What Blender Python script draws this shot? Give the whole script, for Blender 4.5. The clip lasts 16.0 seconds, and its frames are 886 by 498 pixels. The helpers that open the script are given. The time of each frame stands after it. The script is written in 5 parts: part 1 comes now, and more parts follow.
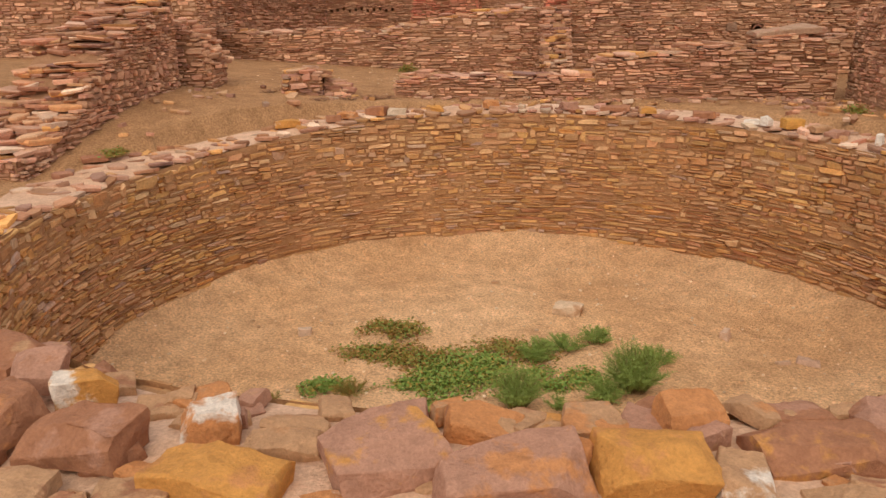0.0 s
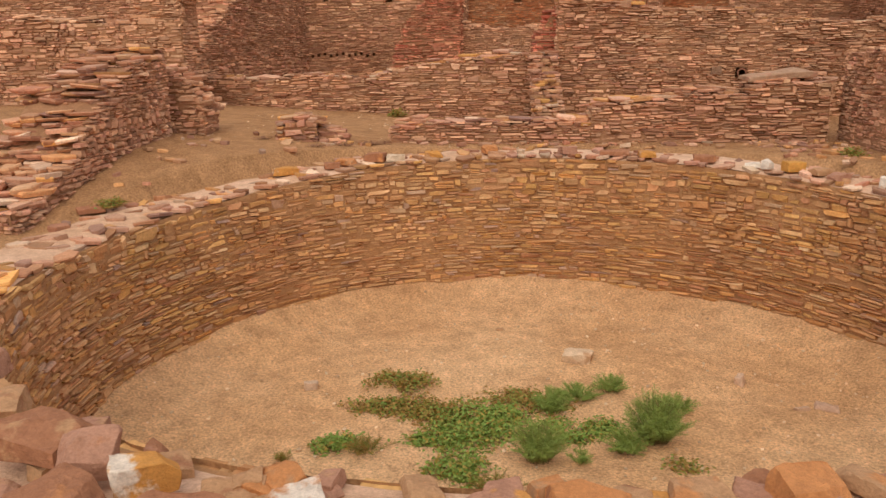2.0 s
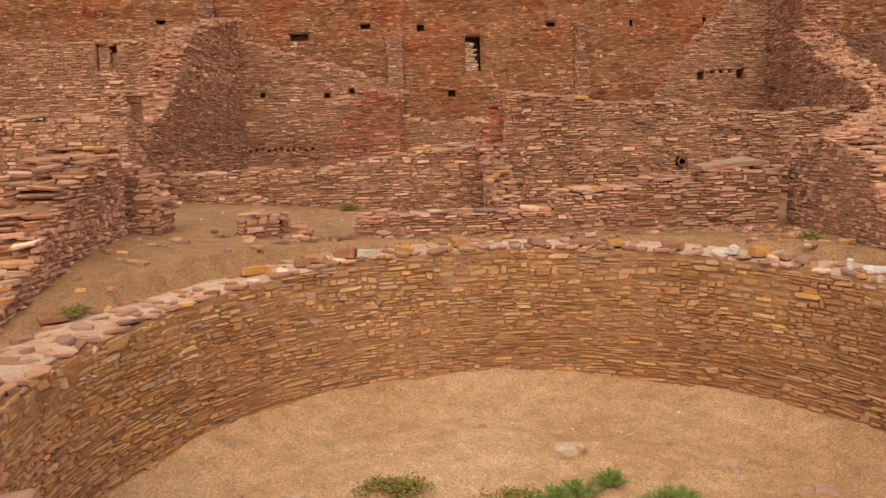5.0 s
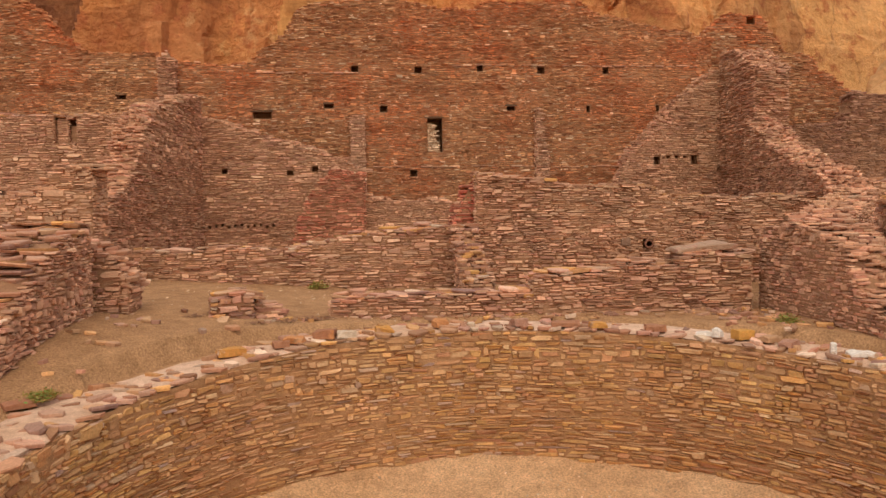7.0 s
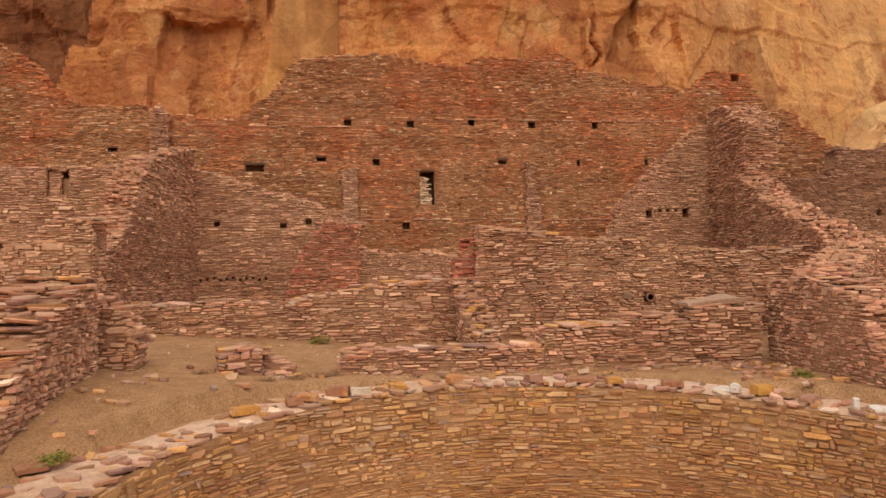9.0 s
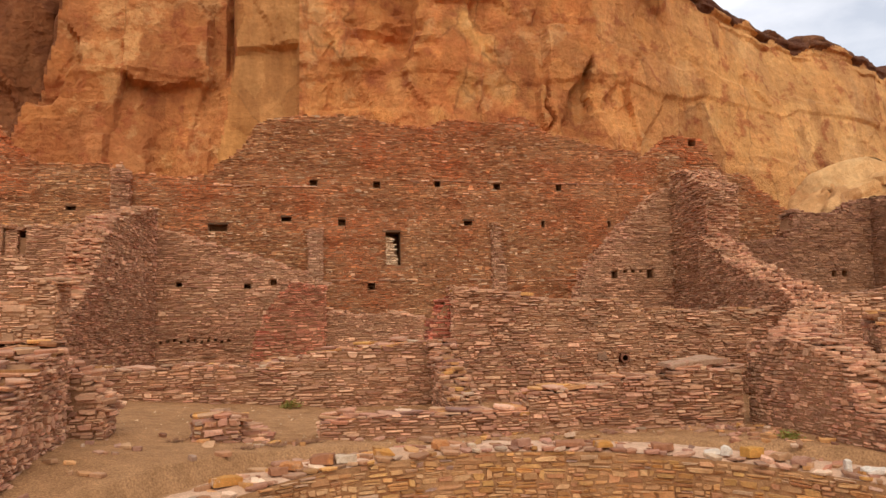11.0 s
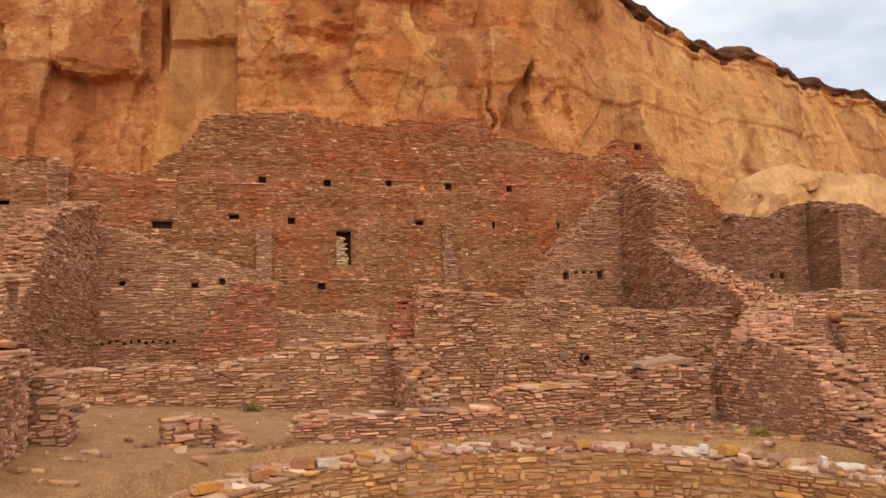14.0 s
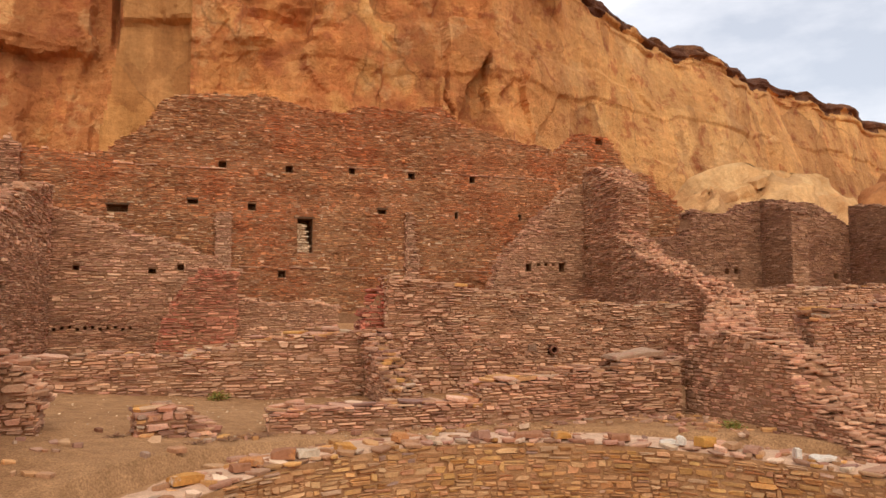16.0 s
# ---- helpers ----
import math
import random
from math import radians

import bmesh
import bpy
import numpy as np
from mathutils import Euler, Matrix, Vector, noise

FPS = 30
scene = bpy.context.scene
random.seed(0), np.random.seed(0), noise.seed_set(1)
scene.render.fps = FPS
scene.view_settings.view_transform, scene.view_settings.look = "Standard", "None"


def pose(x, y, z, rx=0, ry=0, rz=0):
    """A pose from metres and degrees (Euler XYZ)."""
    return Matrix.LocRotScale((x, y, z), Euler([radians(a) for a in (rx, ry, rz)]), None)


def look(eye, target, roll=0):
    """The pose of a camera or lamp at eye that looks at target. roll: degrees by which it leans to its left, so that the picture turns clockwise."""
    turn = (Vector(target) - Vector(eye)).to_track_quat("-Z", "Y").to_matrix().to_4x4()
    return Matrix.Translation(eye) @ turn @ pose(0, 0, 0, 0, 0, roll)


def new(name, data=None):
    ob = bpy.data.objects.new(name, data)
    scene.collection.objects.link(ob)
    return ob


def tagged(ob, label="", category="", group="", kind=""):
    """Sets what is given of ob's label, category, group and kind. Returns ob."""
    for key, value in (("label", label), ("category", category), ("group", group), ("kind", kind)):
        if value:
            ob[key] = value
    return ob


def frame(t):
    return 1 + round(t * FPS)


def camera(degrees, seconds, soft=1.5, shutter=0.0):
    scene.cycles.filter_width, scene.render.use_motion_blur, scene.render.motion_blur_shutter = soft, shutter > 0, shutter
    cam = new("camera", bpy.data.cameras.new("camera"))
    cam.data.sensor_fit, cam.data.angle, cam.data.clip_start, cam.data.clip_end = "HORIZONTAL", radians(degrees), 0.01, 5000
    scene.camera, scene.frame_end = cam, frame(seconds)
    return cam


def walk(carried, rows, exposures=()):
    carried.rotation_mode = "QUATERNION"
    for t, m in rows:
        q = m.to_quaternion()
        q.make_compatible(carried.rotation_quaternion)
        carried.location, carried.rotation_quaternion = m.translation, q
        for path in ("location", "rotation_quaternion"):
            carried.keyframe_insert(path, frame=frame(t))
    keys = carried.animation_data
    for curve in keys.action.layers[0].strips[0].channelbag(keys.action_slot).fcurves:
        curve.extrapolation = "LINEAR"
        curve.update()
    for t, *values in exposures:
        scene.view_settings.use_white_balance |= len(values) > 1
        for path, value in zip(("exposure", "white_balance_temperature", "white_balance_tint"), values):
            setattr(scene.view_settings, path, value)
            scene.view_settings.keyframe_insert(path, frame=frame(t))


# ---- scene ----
cam = camera(59.2, 16.0)
PATH = [
    (0, (1.972, -2.278, 1.409), (1.724, -0.389, 0.799), -0.7),
    (0.5, (1.874, -2.251, 1.411), (1.651, -0.351, 0.827), -0.5),
    (1, (1.769, -2.212, 1.423), (1.57, -0.307, 0.848), -0.5),
    (1.5, (1.662, -2.177, 1.443), (1.476, -0.26, 0.904), -0.6),
    (2, (1.566, -2.147, 1.452), (1.389, -0.222, 0.94), -0.9),
    (2.5, (1.456, -2.123, 1.455), (1.316, -0.187, 0.973), -0.6),
    (3, (1.343, -2.106, 1.462), (1.248, -0.159, 1.015), -0.5),
    (3.5, (1.21, -2.094, 1.464), (1.146, -0.14, 1.038), -0.9),
    (6, (0.684, -1.901, 1.536), (0.787, 0.088, 1.35), -1.4),
    (6.5, (0.568, -1.854, 1.542), (0.711, 0.136, 1.402), -1.1),
    (7, (0.437, -1.825, 1.54), (0.603, 0.166, 1.44), -0.7),
    (7.5, (0.305, -1.8, 1.545), (0.488, 0.191, 1.468), -0.7),
    (8, (0.183, -1.773, 1.552), (0.366, 0.218, 1.508), -1.0),
    (8.5, (0.084, -1.742, 1.567), (0.271, 0.249, 1.547), -1.1),
    (9, (-0.018, -1.7, 1.578), (0.205, 0.288, 1.61), -0.7),
    (9.5, (-0.123, -1.651, 1.594), (0.13, 0.331, 1.682), -0.7),
    (12, (-0.627, -1.463, 1.601), (-0.225, 0.486, 1.8), -0.9),
    (12.5, (-0.727, -1.433, 1.594), (-0.299, 0.512, 1.785), -0.9),
    (13, (-0.817, -1.371, 1.602), (-0.369, 0.57, 1.78), -0.5),
    (13.5, (-0.916, -1.32, 1.594), (-0.445, 0.615, 1.785), -0.4),
    (14, (-1.005, -1.254, 1.601), (-0.495, 0.671, 1.785), -0.8),
    (14.5, (-1.09, -1.201, 1.606), (-0.562, 0.72, 1.784), -0.5),
    (15, (-1.177, -1.147, 1.604), (-0.612, 0.763, 1.777), -0.1),
    (15.5, (-1.28, -1.1, 1.602), (-0.685, 0.802, 1.768), 0.0),
    (16, (-1.387, -1.043, 1.605), (-0.753, 0.848, 1.763), -0.0),
]
walk(cam, [(t, look(e, g, r)) for t, e, g, r in PATH])

# ---- light ----
SUN_EL, SUN_AZ = 46.0, 184.0


def make_world():
    world = bpy.data.worlds.new("sky_world")
    scene.world = world
    world.use_nodes = True
    nt = world.node_tree
    nt.nodes.clear()
    out = nt.nodes.new("ShaderNodeOutputWorld")
    bg = nt.nodes.new("ShaderNodeBackground")
    sky = nt.nodes.new("ShaderNodeTexSky")
    sky.sky_type, sky.sun_disc = "NISHITA", False
    sky.sun_elevation, sky.sun_rotation = radians(SUN_EL), radians(SUN_AZ)
    sky.dust_density, sky.air_density = 2.0, 1.0
    co = nt.nodes.new("ShaderNodeTexCoord")
    mp = nt.nodes.new("ShaderNodeMapping")
    mp.inputs["Scale"].default_value = (1.0, 1.0, 2.6)
    nz = nt.nodes.new("ShaderNodeTexNoise")
    nz.inputs["Scale"].default_value, nz.inputs["Detail"].default_value = 2.6, 7
    nz.inputs["Roughness"].default_value = 0.55
    rp = nt.nodes.new("ShaderNodeValToRGB")
    rp.color_ramp.elements[0].position, rp.color_ramp.elements[1].position = 0.36, 0.66
    rp.color_ramp.elements[0].color = (0.45, 0.45, 0.45, 1)
    mx = nt.nodes.new("ShaderNodeMix")
    mx.data_type = "RGBA"
    mx.inputs[7].default_value = CLOUD
    L = nt.links.new
    L(co.outputs["Generated"], mp.inputs["Vector"])
    L(mp.outputs[0], nz.inputs["Vector"])
    L(nz.outputs[0], rp.inputs[0])
    L(rp.outputs[0], mx.inputs[0])
    L(sky.outputs[0], mx.inputs[6])
    L(mx.outputs[2], bg.inputs[0])
    bg.inputs[1].default_value = SKY_STRENGTH
    L(bg.outputs[0], out.inputs[0])


CLOUD = (10.9, 10.8, 11.2, 1)
SKY_STRENGTH = 0.113
make_world()
sun_data = bpy.data.lights.new("sun", "SUN")
sun_data.energy, sun_data.angle, sun_data.color = 1.42, radians(44), (1.0, 0.915, 0.78)
sun = new("sun", sun_data)
sun.matrix_world = look((-1.3, -37, 49), (2, 10, 0))

# ---- materials ----


def nodes_of(name):
    m = bpy.data.materials.new(name)
    m.use_nodes = True
    nt = m.node_tree
    return m, nt, nt.nodes["Principled BSDF"]


def ramp(nt, cols, interp="LINEAR"):
    r = nt.nodes.new("ShaderNodeValToRGB")
    r.color_ramp.interpolation = interp
    e = r.color_ramp.elements
    while len(e) < len(cols):
        e.new(0.5)
    for k, c in enumerate(cols):
        e[k].position = k / (len(cols) if interp == "CONSTANT" else max(1, len(cols) - 1))
        e[k].color = (*c, 1)
    return r


def noise_node(nt, vec, scale, detail=4, rough=0.6):
    n = nt.nodes.new("ShaderNodeTexNoise")
    n.inputs["Scale"].default_value, n.inputs["Detail"].default_value, n.inputs["Roughness"].default_value = scale, detail, rough
    nt.links.new(vec, n.inputs["Vector"])
    return n.outputs[0]


def mixc(nt, kind, fac, a, b, v_in=None):
    m = nt.nodes.new("ShaderNodeMix")
    m.data_type, m.blend_type = "RGBA", kind
    for sock, v in ((m.inputs[0], fac), (m.inputs[6], a), (m.inputs[7], b)):
        if v_in is not None and hasattr(v, "color_ramp"):
            nt.links.new(v_in, v.inputs[0])
            nt.links.new(v.outputs[0], sock)
        elif hasattr(v, "links"):
            nt.links.new(v, sock)
        else:
            sock.default_value = v if isinstance(v, float) else (*v, 1)
    return m.outputs[2]


def mapr(nt, v, a, b, c, d):
    m = nt.nodes.new("ShaderNodeMapRange")
    nt.links.new(v, m.inputs[0])
    for k, x in enumerate((a, b, c, d)):
        m.inputs[k + 1].default_value = x
    return m.outputs[0]


def bump(nt, bsdf, h, strength, dist):
    b = nt.nodes.new("ShaderNodeBump")
    b.inputs["Strength"].default_value, b.inputs["Distance"].default_value = strength, dist
    nt.links.new(h, b.inputs["Height"])
    nt.links.new(b.outputs[0], bsdf.inputs["Normal"])


def tuned(c, sat, gain):
    l = sum(c) / 3
    return tuple(min(0.85, max(0.008, (l + (v - l) * sat) * gain)) for v in c)


def stone_mat(name, cols, stain, stain_amt=0.45, vary=0.35, sat=1.15, gain=1.3, wash=0.6, spread=1.0):
    """Sandstone: one palette colour a stone, veined, stained over wider patches."""
    m, nt, bs = nodes_of(name)
    g, oi = nt.nodes.new("ShaderNodeNewGeometry"), nt.nodes.new("ShaderNodeObjectInfo")
    ad = nt.nodes.new("ShaderNodeMath")
    ad.operation = "ADD"
    fr = nt.nodes.new("ShaderNodeMath")
    fr.operation = "FRACT"
    L = nt.links.new
    L(g.outputs["Random Per Island"], ad.inputs[0])
    L(oi.outputs["Random"], ad.inputs[1])
    L(ad.outputs[0], fr.inputs[0])
    r = ramp(nt, [tuned(c, sat, gain) for c in cols])
    L(fr.outputs[0], r.inputs[0])
    stain = tuned(stain, sat, gain)
    k7 = nt.nodes.new("ShaderNodeMath")
    k7.operation = "MULTIPLY"
    L(fr.outputs[0], k7.inputs[0])
    k7.inputs[1].default_value = 17.31
    f7 = nt.nodes.new("ShaderNodeMath")
    f7.operation = "FRACT"
    L(k7.outputs[0], f7.inputs[0])
    pos = g.outputs["Position"]
    fine, mid, wide = noise_node(nt, pos, 38, 5), noise_node(nt, pos, 7, 4), noise_node(nt, pos, 0.55, 3)
    c = mixc(nt, "MIX", mapr(nt, wide, 0.42, 0.66, 0.0, stain_amt), r.outputs[0], stain)
    c = mixc(nt, "MIX", mapr(nt, noise_node(nt, pos, 0.23, 4), 0.5, 0.62, 0.0, 0.3), c, tuned((0.44, 0.27, 0.15), sat, gain))
    c = mixc(nt, "MULTIPLY", spread, c, ramp(nt, [(0.6, 0.57, 0.55), (0.9, 0.9, 0.9), (1.02, 1.02, 1.02), (1.45, 1.47, 1.5)]), f7.outputs[0])
    c = mixc(nt, "MULTIPLY", vary, c, ramp_of(nt, mid, (0.45, 0.42, 0.4), (1.25, 1.22, 1.2)))
    c = mixc(nt, "MULTIPLY", 0.5, c, ramp_of(nt, fine, (0.6, 0.58, 0.55), (1.3, 1.3, 1.3)))
    c = mixc(nt, "MIX", mapr(nt, noise_node(nt, pos, 2.4, 6, 0.7), 0.5, 0.64, 0.0, wash), c, tuned((0.37, 0.2, 0.105), sat, gain))
    L(c, bs.inputs["Base Color"])
    bs.inputs["Roughness"].default_value = 0.88
    bs.inputs["Specular IOR Level"].default_value = 0.25
    hm = nt.nodes.new("ShaderNodeMath")
    hm.operation = "MULTIPLY_ADD"
    L(mid, hm.inputs[0])
    hm.inputs[1].default_value = 2.5
    L(fine, hm.inputs[2])
    bump(nt, bs, hm.outputs[0], 0.55, 0.012)
    return m


def ramp_of(nt, v, a, b):
    r = nt.nodes.new("ShaderNodeValToRGB")
    r.color_ramp.elements[0].color, r.color_ramp.elements[1].color = (*a, 1), (*b, 1)
    r.color_ramp.elements[0].position, r.color_ramp.elements[1].position = 0.3, 0.7
    nt.links.new(v, r.inputs[0])
    return r.outputs[0]


def earth_mat(name, a, b, pebbly=0.5, dist=0.02, scale=1.0):
    m, nt, bs = nodes_of(name)
    pos = nt.nodes.new("ShaderNodeNewGeometry").outputs["Position"]
    wide, mid, fine = noise_node(nt, pos, 0.7 * scale, 4), noise_node(nt, pos, 6 * scale, 5, 0.65), noise_node(nt, pos, 60 * scale, 4, 0.7)
    c = mixc(nt, "MIX", mapr(nt, wide, 0.35, 0.65, 0, 1), a, b)
    c = mixc(nt, "MULTIPLY", 0.55, c, ramp_of(nt, mid, (0.55, 0.5, 0.45), (1.2, 1.2, 1.2)))
    c = mixc(nt, "MULTIPLY", pebbly, c, ramp_of(nt, fine, (0.5, 0.46, 0.42), (1.35, 1.35, 1.35)))
    nt.links.new(c, bs.inputs["Base Color"])
    bs.inputs["Roughness"].default_value = 0.95
    bs.inputs["Specular IOR Level"].default_value = 0.15
    hm = nt.nodes.new("ShaderNodeMath")
    hm.operation = "MULTIPLY_ADD"
    nt.links.new(mid, hm.inputs[0])
    hm.inputs[1].default_value = 3.0
    nt.links.new(fine, hm.inputs[2])
    bump(nt, bs, hm.outputs[0], 0.7, dist)
    return m


KIVA = stone_mat("sandstone_ochre", [(0.30, 0.15, 0.06), (0.40, 0.23, 0.09), (0.30, 0.17, 0.085), (0.46, 0.27, 0.11), (0.25, 0.12, 0.06), (0.42, 0.26, 0.13), (0.33, 0.16, 0.09), (0.42, 0.215, 0.08), (0.36, 0.2, 0.1), (0.47, 0.31, 0.17), (0.27, 0.18, 0.145)], (0.33, 0.16, 0.085), gain=1.48, sat=1.12, wash=0.5, spread=0.6)
MID = stone_mat("sandstone_tan", [(0.34, 0.18, 0.10), (0.42, 0.245, 0.135), (0.29, 0.145, 0.085), (0.38, 0.2, 0.115), (0.45, 0.28, 0.165), (0.33, 0.15, 0.095), (0.40, 0.22, 0.125), (0.36, 0.185, 0.1)], (0.37, 0.16, 0.09), gain=1.56, sat=1.0, wash=0.5)
BACK = stone_mat("sandstone_redbrown", [(0.24, 0.105, 0.055), (0.32, 0.15, 0.075), (0.22, 0.09, 0.05), (0.28, 0.13, 0.07), (0.36, 0.19, 0.1), (0.25, 0.1, 0.055), (0.3, 0.135, 0.07), (0.42, 0.27, 0.16), (0.26, 0.115, 0.06), (0.55, 0.4, 0.27)], (0.38, 0.12, 0.06), 0.65, gain=1.42, sat=1.22, wash=0.3)
DARK = stone_mat("sandstone_umber", [(0.24, 0.12, 0.065), (0.3, 0.155, 0.085), (0.22, 0.1, 0.06), (0.27, 0.135, 0.075), (0.34, 0.19, 0.115)], (0.26, 0.12, 0.08), gain=1.38, sat=1.0)
RED = stone_mat("sandstone_burnt", [(0.48, 0.13, 0.085), (0.42, 0.11, 0.07), (0.5, 0.18, 0.11), (0.39, 0.135, 0.09), (0.42, 0.23, 0.13), (0.53, 0.26, 0.17), (0.36, 0.17, 0.1)], (0.48, 0.13, 0.085), 0.45, gain=1.18, sat=1.1, wash=0.1)
COPING = stone_mat("sandstone_coping", [(0.45, 0.24, 0.13), (0.3, 0.13, 0.08), (0.52, 0.31, 0.17), (0.25, 0.14, 0.11), (0.55, 0.29, 0.1), (0.38, 0.18, 0.11), (0.5, 0.3, 0.2), (0.33, 0.16, 0.11), (0.64, 0.48, 0.33)], (0.42, 0.21, 0.125), 0.3, gain=1.17, sat=1.1, wash=0.3)
MORTAR = earth_mat("mud_mortar", (0.34, 0.17, 0.085), (0.4, 0.21, 0.107), 0.5, 0.015)
KIVAMUD = earth_mat("ochre_mortar", (0.42, 0.215, 0.095), (0.48, 0.26, 0.12), 0.5, 0.015)
CAPMUD = earth_mat("mud_capping", (0.74, 0.48, 0.32), (0.62, 0.37, 0.22), 0.45, 0.015)
SAND = earth_mat("sand", (0.85, 0.52, 0.27), (0.72, 0.405, 0.19), 0.9, 0.06, 0.65)
EARTH = earth_mat("court_earth", (0.57, 0.305, 0.14), (0.47, 0.24, 0.105), 0.9, 0.07, 0.7)
PALE = stone_mat("sandstone_pale", [(0.55, 0.4, 0.26), (0.62, 0.48, 0.33), (0.5, 0.34, 0.2)], (0.5, 0.33, 0.2), gain=1.3, wash=0.5)

# ---- geometry helpers ----


def mesh(name, verts, faces, mats, smooth=False):
    me = bpy.data.meshes.new(name)
    me.from_pydata([tuple(v) for v in verts], [], [tuple(f) for f in faces])
    for m in (mats if isinstance(mats, (list, tuple)) else [mats]):
        me.materials.append(m)
    if smooth:
        me.polygons.foreach_set("use_smooth", [True] * len(me.polygons))
    me.update()
    return me


def part(name, me, parent, label="", m=None, kind=""):
    ob = new(name, me)
    if m is not None:
        ob.matrix_basis = m
    ob.parent = parent
    return tagged(ob, label, kind=kind)


def hash2(ix, iy, seed):
    n = (ix * 374761393 + iy * 668265263 + seed * 1274126177) & 0xFFFFFFFF
    n = ((n ^ (n >> 13)) * 1274126177) & 0xFFFFFFFF
    return ((n ^ (n >> 16)) & 0xFFFF) / 65535.0


def vnoise(x, y, seed=0):
    """Smooth value noise on arrays, -1 to 1."""
    x, y = np.asarray(x, float), np.asarray(y, float)
    ix, iy = np.floor(x).astype(np.int64), np.floor(y).astype(np.int64)
    fx, fy = x - ix, y - iy
    fx, fy = fx * fx * (3 - 2 * fx), fy * fy * (3 - 2 * fy)
    a, b, c, d = hash2(ix, iy, seed), hash2(ix + 1, iy, seed), hash2(ix, iy + 1, seed), hash2(ix + 1, iy + 1, seed)
    return 2 * ((a * (1 - fx) + b * fx) * (1 - fy) + (c * (1 - fx) + d * fx) * fy) - 1


def fbm(x, y, seed=0, octaves=4):
    out, amp = 0.0, 1.0
    for k in range(octaves):
        out = out + amp * vnoise(x * 2 ** k, y * 2 ** k, seed + 7 * k)
        amp *= 0.5
    return out


def stone_shape(rng, sides, rough):
    """A unit building stone: x and z across its face, y into the wall. Tapered, skewed and chipped."""
    ring = []
    for sx, sz in ((1, 1), (-1, 1), (-1, -1), (1, -1)):
        cx, cz = rng.choice((0.03, 0.07, 0.12, 0.24)) * rng.uniform(0.7, 1.3), rng.uniform(0.08, 0.5)
        p = (sx * (0.5 - rough * rng.random()), sz * (0.5 - cz))
        q = (sx * (0.5 - cx), sz * (0.5 - 1.3 * rough * rng.random()))
        ring += [p, q] if sx * sz > 0 else [q, p]
    taper, skew = rng.uniform(-0.42, 0.42), rng.uniform(-0.2, 0.2)
    ring = [(x, z * (1 + taper * x) * (1.0 if abs(taper) < 0.2 else 0.95) + skew * x * 0.5) for x, z in ring]
    v = [(x, 1.0, z) for x, z in ring] + [(x, 0.2, z) for x, z in ring]
    t1, t2 = rng.uniform(-0.16, 0.16), rng.uniform(-0.16, 0.16)
    v += [(x * rng.uniform(0.9, 0.97), 0.04 + t1 * x + t2 * z + rng.uniform(-0.06, 0.06), z * rng.uniform(0.72, 0.92)) for x, z in ring]
    f = []
    for r in (0, 1):
        for k in range(sides):
            j = (k + 1) % sides
            f.append((r * sides + k, r * sides + j, (r + 1) * sides + j, (r + 1) * sides + k))
    f.append(tuple(range(2 * sides, 3 * sides)))
    return np.array(v), f


def slab_shape(rng):
    """A unit flat slab with broken edges, resting at z 0."""
    n = rng.choice((4, 5, 5, 6, 7))
    ring = [(0.5 * math.cos(2 * math.pi * (k + rng.uniform(-0.3, 0.3)) / n) * rng.uniform(0.8, 1.15), 0.5 * math.sin(2 * math.pi * (k + rng.uniform(-0.3, 0.3)) / n) * rng.uniform(0.8, 1.15)) for k in range(n)]
    v = [(x * 0.9, y * 0.9, 0) for x, y in ring] + [(x, y, rng.uniform(0.5, 0.85)) for x, y in ring] + [(x * rng.uniform(0.9, 0.99), y * rng.uniform(0.9, 0.99), rng.uniform(0.82, 1.0)) for x, y in ring]
    f = [tuple(range(n))[::-1], tuple(range(2 * n, 3 * n))]
    for r in (0, 1):
        for k in range(n):
            j = (k + 1) % n
            f.append((r * n + k, r * n + j, (r + 1) * n + j, (r + 1) * n + k))
    return np.array(v), f


def far_shape(rng, rough):
    """A cheaper six-cornered stone for the distant walls: a worn face and its sides."""
    a, b = rng.uniform(-0.28, 0.28), rng.uniform(-0.28, 0.28)
    c = [rng.choice((0.02, 0.05, 0.1, 0.2)) for _ in range(4)]
    e = [0.5 - 1.4 * rough * rng.random() for _ in range(4)]
    ring = [(0.5, a), (0.5 - c[0], e[0]), (c[1] - 0.5, e[1]), (-0.5, b), (c[2] - 0.5, -e[2]), (0.5 - c[3], -e[3])]
    v = [(x, 0.8, z) for x, z in ring]
    v += [(x * 0.95, 0.06 + rng.uniform(-0.08, 0.08), z * rng.uniform(0.72, 0.9)) for x, z in ring]
    return np.array(v), [(k, (k + 1) % 6, 6 + (k + 1) % 6, 6 + k) for k in range(6)] + [tuple(range(6, 12))]


shape_rng = random.Random(5)
STONES = [stone_shape(shape_rng, 8, 0.14) for _ in range(32)]
FARSTONES = [far_shape(shape_rng, 0.12) for _ in range(32)]
SLABS = [slab_shape(shape_rng) for _ in range(10)]
shared = {}


def shared_mesh(kind, k, mat):
    key = (kind, k, mat.name)
    if key not in shared:
        v, f = {"stone": STONES, "far": FARSTONES, "slab": SLABS}[kind][k]
        shared[key] = mesh(kind, v, f, mat)
    return shared[key]


def joined(name, items, mat, parent, kind="stuff", label=""):
    """Many pieces (shape list, index, matrix) as one mesh."""
    V, F, n = [], [], 0
    for shapes, k, m in items:
        v, f = shapes[k]
        a = np.array(m)
        V.append(v @ a[:3, :3].T + a[:3, 3])
        F += [tuple(i + n for i in q) for q in f]
        n += len(v)
    if not V:
        return None
    return part(name, mesh(name, np.concatenate(V), F, mat), parent, label, kind=kind)


